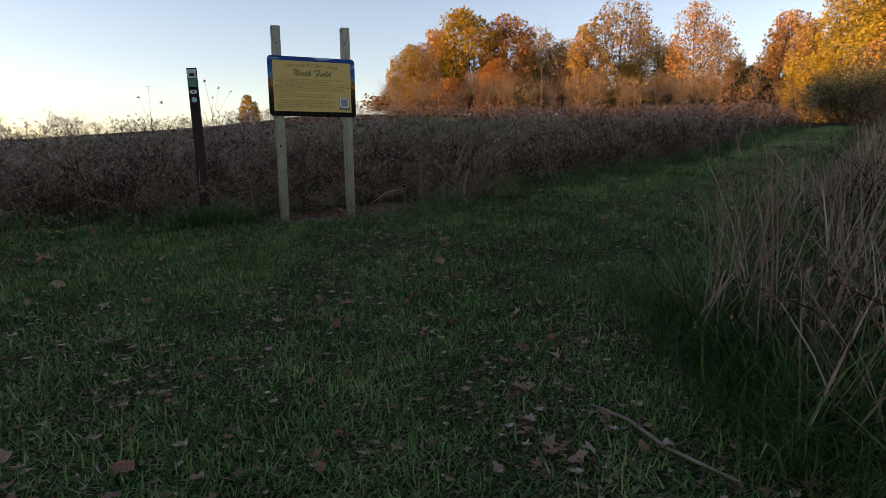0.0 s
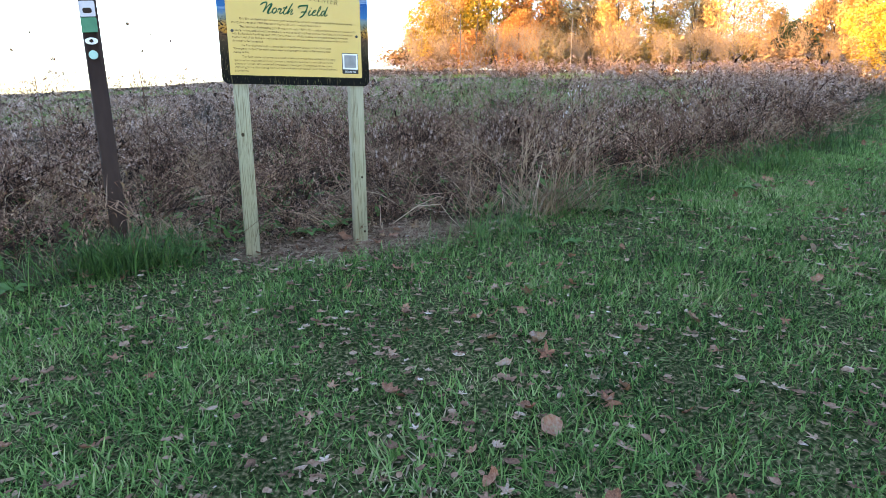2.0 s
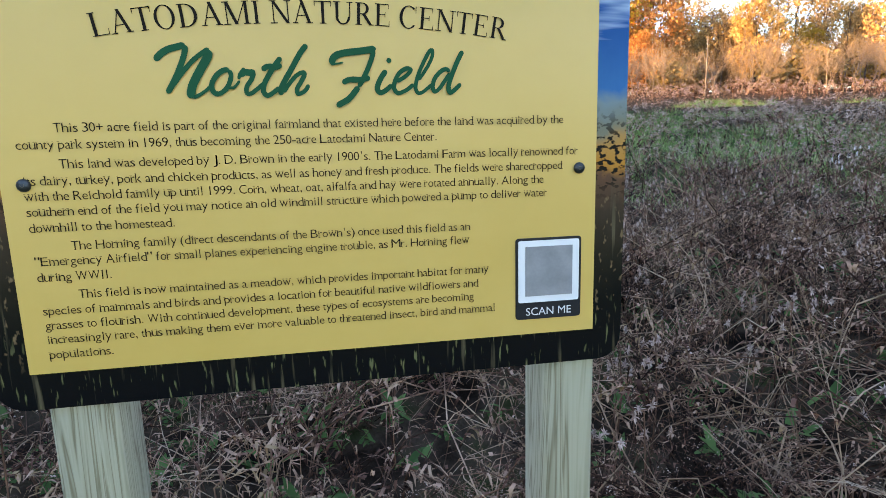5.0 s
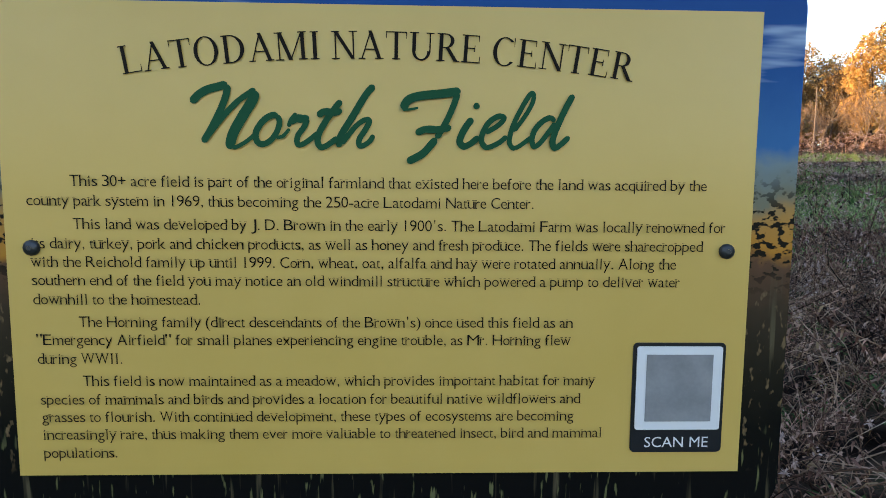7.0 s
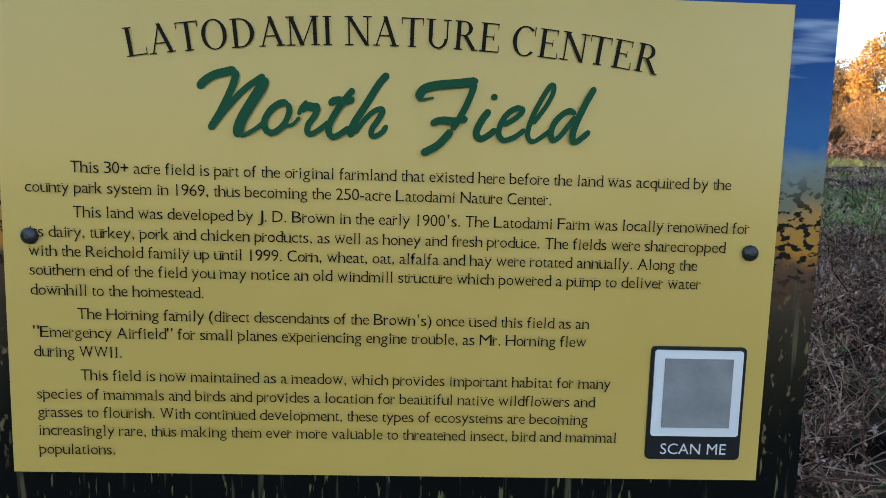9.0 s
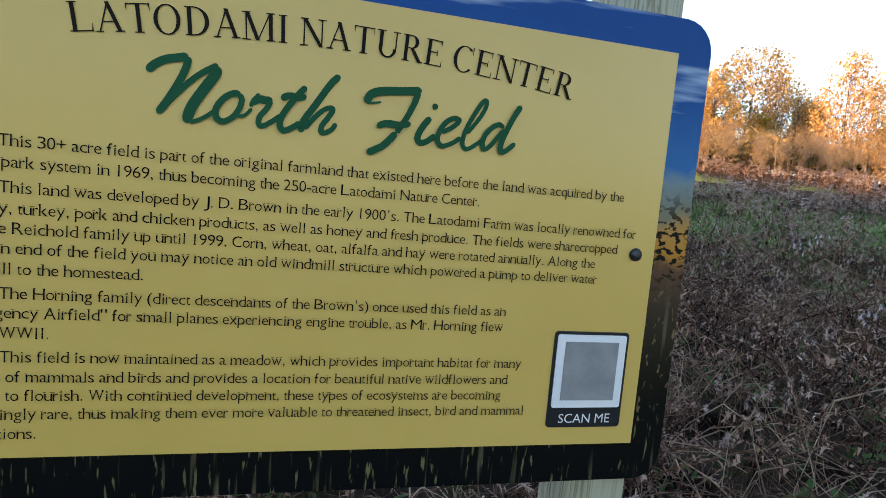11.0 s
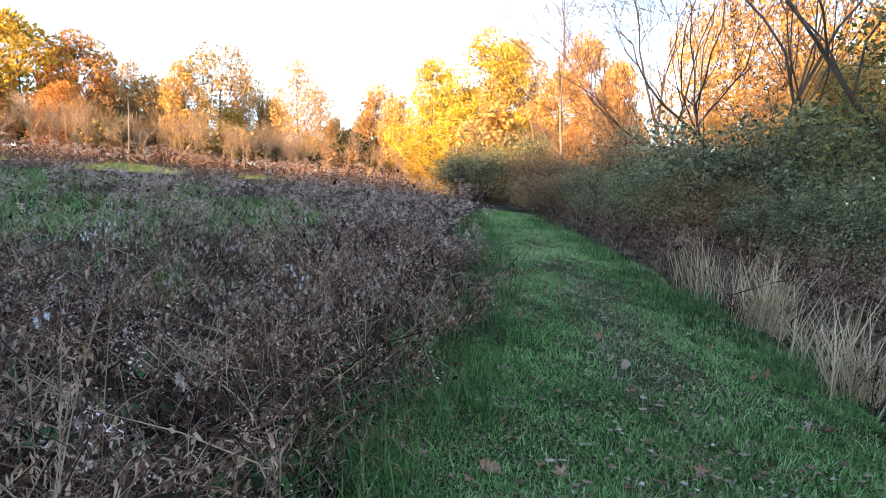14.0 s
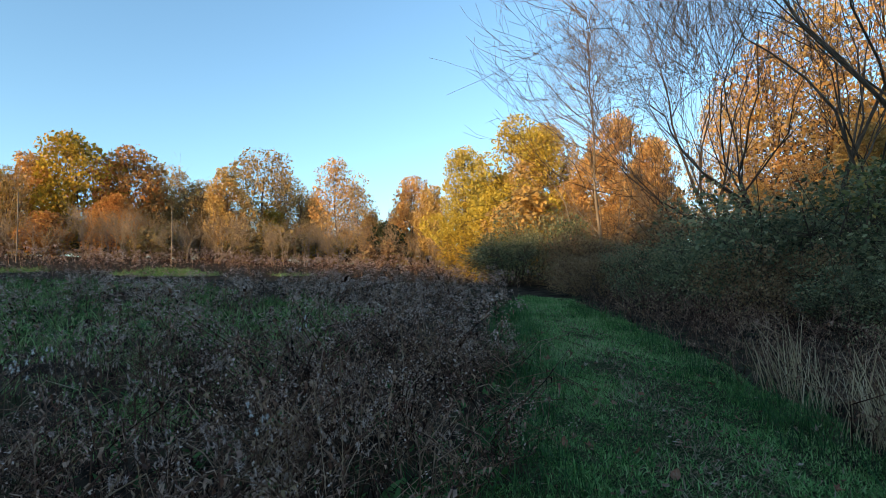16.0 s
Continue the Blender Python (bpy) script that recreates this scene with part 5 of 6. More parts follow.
def broadleaf(seed, leaves=6, size=0.09):
    """A low green weed with broad leaves."""
    r = random.Random(seed)
    b = Build()
    for _ in range(leaves):
        b.blade((r.gauss(0, 0.03), r.gauss(0, 0.03), r.uniform(0, 0.12)), r.uniform(0, 6.28), size * r.uniform(0.6, 1.4), size * 0.5, r.uniform(0.6, 1.3), r.uniform(0.3, 1.0), 3, 0)
    return b.arrays()


def grounded(x, y, drop=0.0):
    return np.stack([x, y, land(x, y) - drop], 1)


def inside(rng, n, x0, x1, y0, y1, keep):
    x, y = rng.uniform(x0, x1, n), rng.uniform(y0, y1, n)
    k = keep(x, y)
    return x[k], y[k]


WEEDS = [goldenrod(s, 14, 32, 0.16, 0.065, 1.15, 2, True, 0.7) for s in range(5)] + [goldenrod(10 + s, 24, 0, 0.2, 0.08, 1.0, 4, True, 0.9) for s in range(6)] + [goldenrod(20 + s, 20, 0, 0.28, 0.07, 1.0, 5, True, 0.5) for s in range(7)]
FAR_WEEDS = [goldenrod(40 + s, 12, 38, 0.18, 0.12, 1.35, 1, False) for s in range(6)]
DISTANT_WEEDS = [goldenrod(60 + s, 8, 22, 0.18, 0.15, 1.4, 0, False) for s in range(6)]
GREEN_TUFTS = [tuft(s, 16, 0.34, 0.007) for s in range(5)]
MEADOW_TUFTS = [tuft(30 + s, 9, 0.34, 0.012, segs=2) for s in range(5)]
STRAW_TUFTS = [tuft(50 + s, 13, 0.85, 0.011, (0.02, 0.4), (0.05, 0.9), 0.06, 0, 4) for s in range(5)]
FLOPPED = [tuft(90 + s, 16, 0.8, 0.009, (0.5, 1.25), (0.4, 1.0), 0.05, 0, 4) for s in range(4)]
THATCH_TUFTS = [tuft(70 + s, 14, 0.28, 0.006, (0.5, 1.5), (0.2, 1.0), 0.08) for s in range(4)]
TANGLES = [tangle(s) for s in range(6)]
BROAD = [broadleaf(s) for s in range(5)]
rng = np.random.default_rng(7)


def in_field(x, y):
    """North of the mown ground."""
    return (y > edge_left(x) + 0.12) & ~((x > 17) & (y < 6.5))


def trodden(x, y):
    return dirt(x, y) > 0.25


def green_patch(x, y):
    wob = 0.45 * patchy(x * 2.3, y * 2.1)
    slope = ((x - 6.5) / 5.6) ** 2 + ((y - 12) / 8.5) ** 2 < 1 + wob
    west = ((x + 5) / 3.2) ** 2 + ((y - 13) / 3.2) ** 2 < 1 + wob
    return ((slope | west) & (patchy(x * 1.4 + 3, y * 1.4) > -0.6)) | ((y > 20) & (patchy(x, y) > 0.3))


def weeds(name, n, x0, x1, y0, y1, lo, hi, keep, templates, label, sizes=1.0, clump=None):
    """Dry weeds, even or in clumps (plants in each, radius) of differing height."""
    if clump:
        cx, cy = inside(rng, n // clump[0], x0, x1, y0, y1, lambda x, y: np.ones(len(x), bool))
        f = rng.uniform(0.4, 1.45, len(cx))
        x = (cx[:, None] + rng.normal(0, clump[1], (len(cx), clump[0]))).ravel()
        y = (cy[:, None] + rng.normal(0, clump[1], (len(cx), clump[0]))).ravel()
        f = np.repeat(f, clump[0])
        kind = np.repeat(rng.integers(0, len(templates), len(cx)), clump[0])
        kind = np.where(rng.random(len(kind)) < 0.25, rng.integers(0, len(templates), len(kind)), kind)
        k = keep(x, y)
        x, y, f, kind = x[k], y[k], f[k], kind[k]
    else:
        x, y = inside(rng, n, x0, x1, y0, y1, keep)
        f = 0.9 + 0.25 * np.clip(patchy(x * 2, y * 2), -1, 1)
        kind = None
    s = rng.uniform(lo, hi, len(x)) * f
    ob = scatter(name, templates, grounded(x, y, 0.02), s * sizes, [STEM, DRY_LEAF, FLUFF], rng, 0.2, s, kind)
    return tagged(ob, label, "weeds", kind="stuff")


def ring(x, y):
    return np.hypot(x - 1.5, y + 0.5)


def near_front(x, y):
    # weeds stand lower and thinner just behind the sign
    gap = (np.abs(x - 0.1) < 1.1) & (y < 0.75)
    return in_field(x, y) & ~trodden(x, y) & ~gap & (ring(x, y) < 7) & ((ring(x, y) < 4.4) | (patchy(x * 5.2, y * 4.7) < 0.12) | (x < -1) | (x > 5.5))


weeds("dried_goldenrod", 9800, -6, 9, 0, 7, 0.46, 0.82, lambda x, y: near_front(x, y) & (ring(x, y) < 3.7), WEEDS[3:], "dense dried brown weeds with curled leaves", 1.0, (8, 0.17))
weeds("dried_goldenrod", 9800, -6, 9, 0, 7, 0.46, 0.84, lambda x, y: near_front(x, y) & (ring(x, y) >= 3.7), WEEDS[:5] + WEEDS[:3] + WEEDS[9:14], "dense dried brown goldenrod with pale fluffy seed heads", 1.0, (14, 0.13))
# dead stems matted over the bare soil
x, y = rng.normal(0.5, 0.55, 230), rng.normal(0.12, 0.2, 230)
tagged(scatter("matted_stems", THATCH_TUFTS, grounded(x, y), rng.uniform(0.4, 0.95, 230), [TAN_STALK], rng, 0.1, rng.uniform(0.15, 0.4, 230)), "matted dead stems over bare soil by the sign", "grass", kind="stuff")
weeds("dried_goldenrod", 8600, -9, 19, 0, 16, 0.40, 0.74, lambda x, y: in_field(x, y) & (ring(x, y) >= 6.5) & (ring(x, y) < 16) & (~green_patch(x, y) | (patchy(x * 6.1, y * 5.3) > -0.3)), FAR_WEEDS, "dried brown goldenrod across the meadow", 1.2, (8, 0.32))
weeds("dried_goldenrod", 6600, -22, 46, 4, 40, 0.45, 0.85, lambda x, y: in_field(x, y) & (ring(x, y) >= 16) & (ring(x, y) < 36) & (~green_patch(x, y) | (patchy(x * 6.1, y * 5.3) > 0.0)), DISTANT_WEEDS, "dried brown goldenrod higher on the meadow", 1.35, (7, 0.6))
weeds("dried_goldenrod", 8200, -30, 75, 18, 76, 0.6, 1.2, lambda x, y: in_field(x, y) & (ring(x, y) >= 36) & (ring(x, y) < 76), DISTANT_WEEDS, "tan weeds near the far wood", 1.5, (5, 1.0))
# low trampled weeds close behind the sign
weeds("trampled_weeds", 900, -1.3, 1.5, 0.05, 1.0, 0.16, 0.36, lambda x, y: (rng.random(len(x)) > dirt(x, y)) & (y > 0.14), WEEDS, "low trampled brown weeds behind the sign posts", 1.4)
# tangles of fallen stems in the front rows
x, y = inside(rng, 560, -5, 9, 0, 5, lambda x, y: in_field(x, y) & (ring(x, y) < 8) & ((dirt(x, y) < 0.5) | (rng.random(len(x)) < 0.15)))
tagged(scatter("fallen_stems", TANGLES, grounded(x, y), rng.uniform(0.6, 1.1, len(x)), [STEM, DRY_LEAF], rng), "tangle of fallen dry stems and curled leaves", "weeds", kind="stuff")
ARCHING = [tangle(40 + s, 3, 0) for s in range(6)]
x, y = inside(rng, 420, -5, 8, 0, 4, lambda x, y: in_field(x, y - 0.45) & (ring(x, y) < 7) & (dirt(x, y) < 0.1) & (np.abs(x - 0.1) > 0.5))
tagged(scatter("arching_stems", ARCHING, grounded(x, y), rng.uniform(0.45, 0.8, len(x)), [TAN_STALK], rng, 0.15, rng.uniform(0.9, 1.6, len(x))), "pale bent grass stems lying over dry weeds", "grass", kind="stuff")
# green weeds between the stems
x, y = inside(rng, 2100, -5, 8, -0.3, 5, lambda x, y: in_field(x, y) & (rng.random(len(x)) < np.clip(1.1 - y / 3, 0.12, 1)) & ~trodden(x, y))
tagged(scatter("green_weeds", BROAD, grounded(x, y), rng.uniform(0.6, 1.3, len(x)), [GREEN_WEED], rng), "low green broad-leaved weeds among dry stems", "weeds", kind="stuff")
# long green grass along the edges of the mown ground
x, y = inside(rng, 9500, -6, 14, -1, 7, lambda x, y: (np.abs(y - edge_left(x) - 0.05) < 0.36) & ~trodden(x, y) & (rng.random(len(x)) < np.where(x > 0.9, 1.0, 0.35)))
x2, y2 = inside(rng, 5000, 4, 15, -4, 6, lambda x, y: (np.abs(y - edge_right(x) + 0.1) < 0.25))
xm, ym = rng.normal(-1.15, 0.22, 40), rng.normal(0.02, 0.07, 40)
x, y = np.concatenate([x, x2, xm]), np.concatenate([y, y2, ym])
tagged(scatter("long_grass", GREEN_TUFTS, grounded(x, y), rng.uniform(0.5, 1.1, len(x)), [LONG_GRASS], rng), "long green grass along the mown edge", "grass", kind="stuff")
# green swathes in the field
x, y = inside(rng, 30000, -14, 34, 3.0, 34, lambda x, y: in_field(x, y) & (green_patch(x, y) | ((ring(x, y) < 8) & (ring(x, y) > 4) & (x > -1) & (x < 5.5) & (patchy(x * 3.1, y * 2.9) > 0.35))) & (ring(x, y) < 32))
tagged(scatter("meadow_grass", MEADOW_TUFTS, grounded(x, y), rng.uniform(0.7, 1.3, len(x)) * (1 + 0.03 * ring(x, y)), [MEADOW], rng, tall=rng.uniform(0.4, 0.9, len(x))), "green grass swathes in the meadow", "grass", kind="stuff")
x, y = inside(rng, 5200, -12, 16, 4.0, 24, lambda x, y: in_field(x, y) & green_patch(x, y) & (patchy(x * 2.7, y * 2.7) > 0))
tagged(scatter("green_weeds", BROAD, grounded(x, y), rng.uniform(0.7, 1.5, len(x)), [GREEN_WEED], rng), "bright green leafy patches in the meadow", "weeds", kind="stuff")
# dry grass clump that spills onto the mown ground
x, y = rng.normal(1.86, 0.22, 24), rng.normal(0.08, 0.13, 24)
tagged(scatter("straw_grass", FLOPPED, grounded(x, y), rng.uniform(0.7, 1.15, 24), [TAN_STALK], rng, 0.2), "dry straw-coloured grass clump spilling over green grass", "grass", kind="stuff")
# pale dry grass and weeds along the other side of the trail
x, y = inside(rng, 190, 4.5, 14, -5, 5, lambda x, y: (y < edge_right(x) - 0.05) & (y > edge_right(x) - 0.7 - 0.4 * np.sin(x * 3)) & (rng.random(len(x)) < np.clip(0.25 + np.sin(x * 1.9 + 0.6) * np.sin(x * 4.7 + 2), 0.2, 1) * np.clip((12 - x) / 5, 0.15, 1)))
for cx, cy, n in ((6.9, -1.5, 4), (6.33, -1.75, 20), (6.1, -2.15, 14), (7.6, -1.25, 14), (7.78, -1.1, 9), (8.4, -0.85, 6), (8.9, -0.5, 4)):
    x, y = np.concatenate([x, rng.normal(cx, 0.13, n)]), np.concatenate([y, rng.normal(cy, 0.12, n)])
tagged(scatter("straw_grass", STRAW_TUFTS, grounded(x, y), rng.uniform(0.55, 1.0, len(x)), [STRAW], rng, 0.2), "pale dry grass standing beside the trail", "grass", kind="stuff")
weeds("dried_goldenrod", 6500, 4.6, 15, -6, 5.0, 0.42, 0.85, lambda x, y: (y < edge_right(x) - 0.3) & (y > edge_right(x) - 3.6), WEEDS[5:], "dried brown weeds between trail and shrubs", 1.0, (5, 0.3))
# the rank grass island near the start
def island(x, y, inset=0.1):
    return y < edge_right(x) - inset


x, y = inside(rng, 2300, 0.75, 4.6, -6.4, -1.8, lambda x, y: island(x, y, 0.05))
tagged(scatter("rank_grass", GREEN_TUFTS, grounded(x, y), rng.uniform(0.9, 1.8, len(x)), [LONG_GRASS], rng, 0.18), "rank green grass beside the mown ground", "grass", kind="stuff")
t_edge = rng.random(340)
x, y = 0.72 + 0.75 * t_edge + rng.normal(0, 0.12, 340), -5.2 + 1.75 * t_edge + rng.normal(0, 0.12, 340)
tagged(scatter("rank_grass", GREEN_TUFTS, grounded(x, y), rng.uniform(0.5, 1.0, 340), [LONG_GRASS], rng, 0.25), "lush green grass fringing the mown ground", "grass", kind="stuff")
weeds("dried_goldenrod", 700, 1.0, 5.0, -6.4, -1.9, 0.55, 1.0, lambda x, y: island(x, y, 0.3), WEEDS, "dried weeds standing in rank grass")
x, y = inside(rng, 330, 0.85, 5.2, -7, -2, lambda x, y: island(x, y, 0.12))
tagged(scatter("straw_grass", STRAW_TUFTS, grounded(x, y), rng.uniform(0.7, 1.2, len(x)), [TAN_STALK], rng, 0.18), "dry stalks in rank grass beside mown ground", "grass", kind="stuff")


# tall thin weed with a few dark seed heads, near the marker
def grass_stalk(x, y, height, lean, az):
    """A tall arching dry grass stalk with a narrow seed plume."""
    root = tagged(new("grass_stalk"), "tall arching dry grass stalk with a feathery plume", "grass", "tall dry stalks")
    root.matrix_basis = pose(x, y, float(land(x, y)) - 0.02)
    b = Build()
    pts = [Vector((math.cos(az) * lean * t ** 1.8, math.sin(az) * lean * t ** 1.8, height * (t - 0.12 * lean * t ** 3))) for t in (0, 0.25, 0.5, 0.75, 0.9, 1.0)]
    b.tube(pts, [0.0035, 0.003, 0.0026, 0.002, 0.0016, 0.001], 4)
    part("stem", b.mesh("stem", [TAN_STALK]), root)
    k = Build()
    for i in range(60):
        t = i / 59
        at = pts[3].lerp(pts[5], t)
        k.blade(at, prng.uniform(0, 6.28), 0.035 * (1.1 - 0.6 * t), 0.005, prng.uniform(0.2, 0.7), prng.uniform(0, 0.6), 2)
    part("plume", k.mesh("plume", [TAN_STALK]), root)
    for i in range(3):
        k = Build()
        k.blade(pts[1].lerp(pts[2], 0.4 * i), prng.uniform(0, 6.28), prng.uniform(0.25, 0.4), 0.009, 0.5, prng.uniform(1.0, 2.0), 5)
        part("leaf", k.mesh("leaf", [TAN_STALK]), root)


grass_stalk(1.24, 0.14, 1.8, 0.26, -1.72)
for i in range(12):
    gx0 = prng.uniform(0.95, 2.6)
    grass_stalk(gx0, float(edge_right(gx0)) - prng.uniform(0.15, 0.7), prng.uniform(0.95, 1.35), prng.uniform(0.03, 0.2), prng.uniform(0, 6.28))
for i in range(16):
    grass_stalk(1.45 + 1.0 * prng.random(), 0.06 + 0.55 * prng.random(), prng.uniform(0.7, 1.15), prng.uniform(0.2, 0.7), prng.uniform(-1.0, 1.6))
for i in range(10):
    gx0 = prng.uniform(2.4, 6.0)
    grass_stalk(gx0, float(edge_left(gx0)) + prng.uniform(0.2, 0.9), prng.uniform(0.6, 0.95), prng.uniform(0.15, 0.5), prng.uniform(0.2, 2.6))


def leafy_weed(x, y, size, n):
    """A green weed with a rosette of broad, ribbed, notched leaves."""
    root = tagged(new("leafy_weed"), "green broad-leaved weed rosette in the grass", "weed", "leafy green weeds")
    root.matrix_basis = pose(x, y, float(land(x, y)), 0, 0, prng.uniform(0, 360))
    for i in range(n):
        k = Build()
        a, L = 6.28 * i / n + prng.uniform(-0.3, 0.3), size * prng.uniform(0.7, 1.2)
        verts, faces = [], []
        for j in range(7):
            t = j / 6
            w = L * 0.24 * math.sin(math.pi * min(0.98, 0.12 + 0.86 * t)) * (1 if j % 2 else 0.72)
            r0, z = L * (0.12 + 0.88 * t), L * (0.55 * t - 0.5 * t * t) + 0.03
            c, s = math.cos(a), math.sin(a)
            verts += [(c * r0 - s * w, s * r0 + c * w, z + 0.25 * w), (c * r0, s * r0, z - 0.004), (c * r0 + s * w, s * r0 - c * w, z + 0.25 * w)]
        for j in range(6):
            faces += [[3 * j, 3 * j + 1, 3 * j + 4, 3 * j + 3], [3 * j + 1, 3 * j + 2, 3 * j + 5, 3 * j + 4]]
        k.add(verts, faces)
        part("leaf", k.mesh("leaf", [GREEN_WEED]), root)


for lx, ly, size, n in ((1.6, -0.72, 0.09, 7), (1.45, -0.42, 0.085, 6), (-0.62, 0.3, 0.15, 6), (-0.72, 0.15, 0.12, 5), (2.3, -0.25, 0.13, 6), (0.25, 0.42, 0.18, 7), (0.05, 0.3, 0.16, 6), (-0.2, 0.5, 0.15, 5), (2.9, 0.05, 0.13, 6), (-1.6, -0.25, 0.13, 6), (-2.4, -0.1, 0.13, 6), (3.6, -0.2, 0.12, 5)):
    leafy_weed(lx, ly, size, n)

# a dead stick in the grass near the start
root = tagged(new("dead_stick"), "long pale dead stick lying in grass", "stick")
b = Build()
ends = [(0.28, -4.45), (0.32, -4.62), (0.34, -4.8), (0.4, -5.05)]
b.tube([(sx, sy, float(land(sx, sy)) + 0.03 + 0.015 * (i % 2)) for i, (sx, sy) in enumerate(ends)], [0.004, 0.007, 0.008, 0.005], 6)
part("stick", b.mesh("stick", [PALE_BARK]), root)


# a dry aster with thick white seed fluff
def white_aster(x, y, height, fluff=WHITE_FLUFF, heads=5, label="dry stem topped with thick white seed fluff", group="white seed heads"):
    root = tagged(new("seeding_aster"), label, "weed", group)
    root.matrix_basis = pose(x, y, float(land(x, y)) - 0.02)
    b = Build()
    b.tube([(0, 0, 0), (0.02, 0.01, height * 0.5), (0, 0, height)], [0.005, 0.004, 0.002], 4)
    part("stem", b.mesh("stem", [STEM]), root)
    for _ in range(heads):
        k, c = Build(), Vector((prng.gauss(0, 0.012 * heads - 0.025), prng.gauss(0, 0.012 * heads - 0.025), height - prng.uniform(-0.02, 0.12)))
        for _ in range(30):
            k.blade(c, prng.uniform(0, 6.28), prng.uniform(0.012, 0.028), 0.008, prng.uniform(0, 3), prng.uniform(0, 1), 2)
        part("seed_head", k.mesh("seed_head", [fluff]), root)


def tall_weed(x, y, heads):
    root = tagged(new("tall_weed"), "tall thin dry weed with a few dark seed heads", "weed", "tall weeds by the marker")
    root.matrix_basis = pose(x, y, float(land(x, y)) - 0.02)
    b = Build()
    top = max(h[2] for h in heads)
    b.tube([(0, 0, 0), (0.02, 0.01, top * 0.5), (0.0, 0.03, top * 0.8)], [0.004, 0.003, 0.002], 4)
    for hx, hy, hz in heads:
        b.tube([(0.01, 0.01, hz * 0.72), (hx * 0.6, hy * 0.6, hz * 0.9), (hx, hy, hz)], [0.002, 0.0014, 0.001], 3)
    part("stem", b.mesh("stem", [STEM]), root)
    for hx, hy, hz in heads:
        k = Build()
        for _ in range(7):
            k.blade((hx + prng.gauss(0, 0.006), hy, hz - 0.01), prng.uniform(0, 6.28), prng.uniform(0.02, 0.045), 0.014, prng.uniform(0.2, 1.6), prng.uniform(0, 1.2), 2)
        part("seed_head", k.mesh("seed_head", [DRY_LEAF]), root)


white_aster(4.38, 3.45, 0.72)
white_aster(4.3, 3.5, 0.66)
white_aster(4.6, 1.6, 0.6)
white_aster(3.2, 1.9, 0.62)
white_aster(6.6, 3.4, 0.66)
for _ in range(110):
    ax, ay = prng.uniform(0.75, 5.8), prng.uniform(0.75, 4.4)
    if ay > float(edge_left(ax)) + 0.35:
        white_aster(ax, ay, prng.uniform(0.34, 0.58), FLUFF, 7, "dry stem with clustered pale grey seed heads", "pale seed heads among dry weeds")
x, y = np.concatenate([rng.normal(-1.12, 0.25, 30), rng.normal(-1.12, 0.12, 26)]), np.concatenate([rng.uniform(-0.14, 0.08, 30), rng.uniform(0.0, 0.1, 26)])
tagged(scatter("long_grass", GREEN_TUFTS, grounded(x, y), rng.uniform(0.6, 1.1, len(x)), [LONG_GRASS], rng), "long green grass at the foot of the marker", "grass", kind="stuff")
tall_weed(-1.0, 0.9, [(0.10, 0.05, 1.42), (-0.05, 0.1, 1.50), (0.22, -0.02, 1.38), (0.02, 0.12, 1.32), (0.30, 0.1, 1.2)])
tall_weed(-1.62, 0.8, [(0.0, 0.05, 1.42), (-0.1, 0.0, 1.30), (0.12, 0.04, 1.25)])


# ---------------------------------------------------------------- mown grass
def lawn(name, n, x0, x1, y0, y1, keep, low, high, label, mats, width=0.0042, flat=0.85):
    x, y = inside(rng, n, x0, x1, y0, y1, keep)
    n = len(x)
    a, lean = rng.uniform(0, 6.283, n), np.abs(rng.normal(flat, 0.35, n))
    h = rng.uniform(low, high, n) * (0.8 + 0.35 * patchy(x * 5, y * 5))
    z = land(x, y) - 0.004
    w = width * rng.uniform(0.6, 1.5, n)
    ox, oy = np.cos(a), np.sin(a)
    P = np.stack([x, y, z], 1)
    across = np.stack([-oy, ox, 0 * x], 1) * w[:, None]
    tip = P + np.stack([ox * np.sin(lean), oy * np.sin(lean), np.cos(lean)], 1) * h[:, None]
    V = np.stack([P - across, P + across, tip], 1).reshape(-1, 3)
    F = np.concatenate([np.arange(3 * n).reshape(-1, 3), np.full((n, 1), -1)], 1)
    ob = new(name, mesh_of(name, V, F, [mats]))
    return tagged(ob, label, "grass", kind="stuff")


def on_lawn(x, y):
    return (y < edge_left(x) + 0.1) & (y > edge_right(x) - 0.45) & (rng.random(len(x)) > dirt(x, y) * 1.1)


def worn(x, y):
    """Zero along the trodden middle of the trail, one beside it."""
    return np.clip(np.abs(y - 0.45 * edge_left(x) - 0.55 * edge_right(x)) / 0.6, 0, 1) ** 1.5


def seen_lawn(x, y):
    return on_lawn(x, y) & (y > -5.6)


def mown_tufts(n, x0, x1, y0, y1, keep, label, mat):
    """Tufts of arching blades that stand over the sward, thicker in some places."""
    x, y = inside(rng, n, x0, x1, y0, y1, lambda x, y: keep(x, y) & (rng.random(len(x)) < 0.25 + 0.5 * (patchy(x * 4.3, y * 3.9) > 0) + 0.3 * (np.sin(x * 11 + 2 * np.sin(y * 7)) * np.sin(y * 13) > 0.2)))
    ob = scatter("grass_tufts", LAWN_TUFTS, grounded(x, y), rng.uniform(0.6, 1.5, len(x)), [mat], rng, 0.2)
    return tagged(ob, label, "grass", kind="stuff")


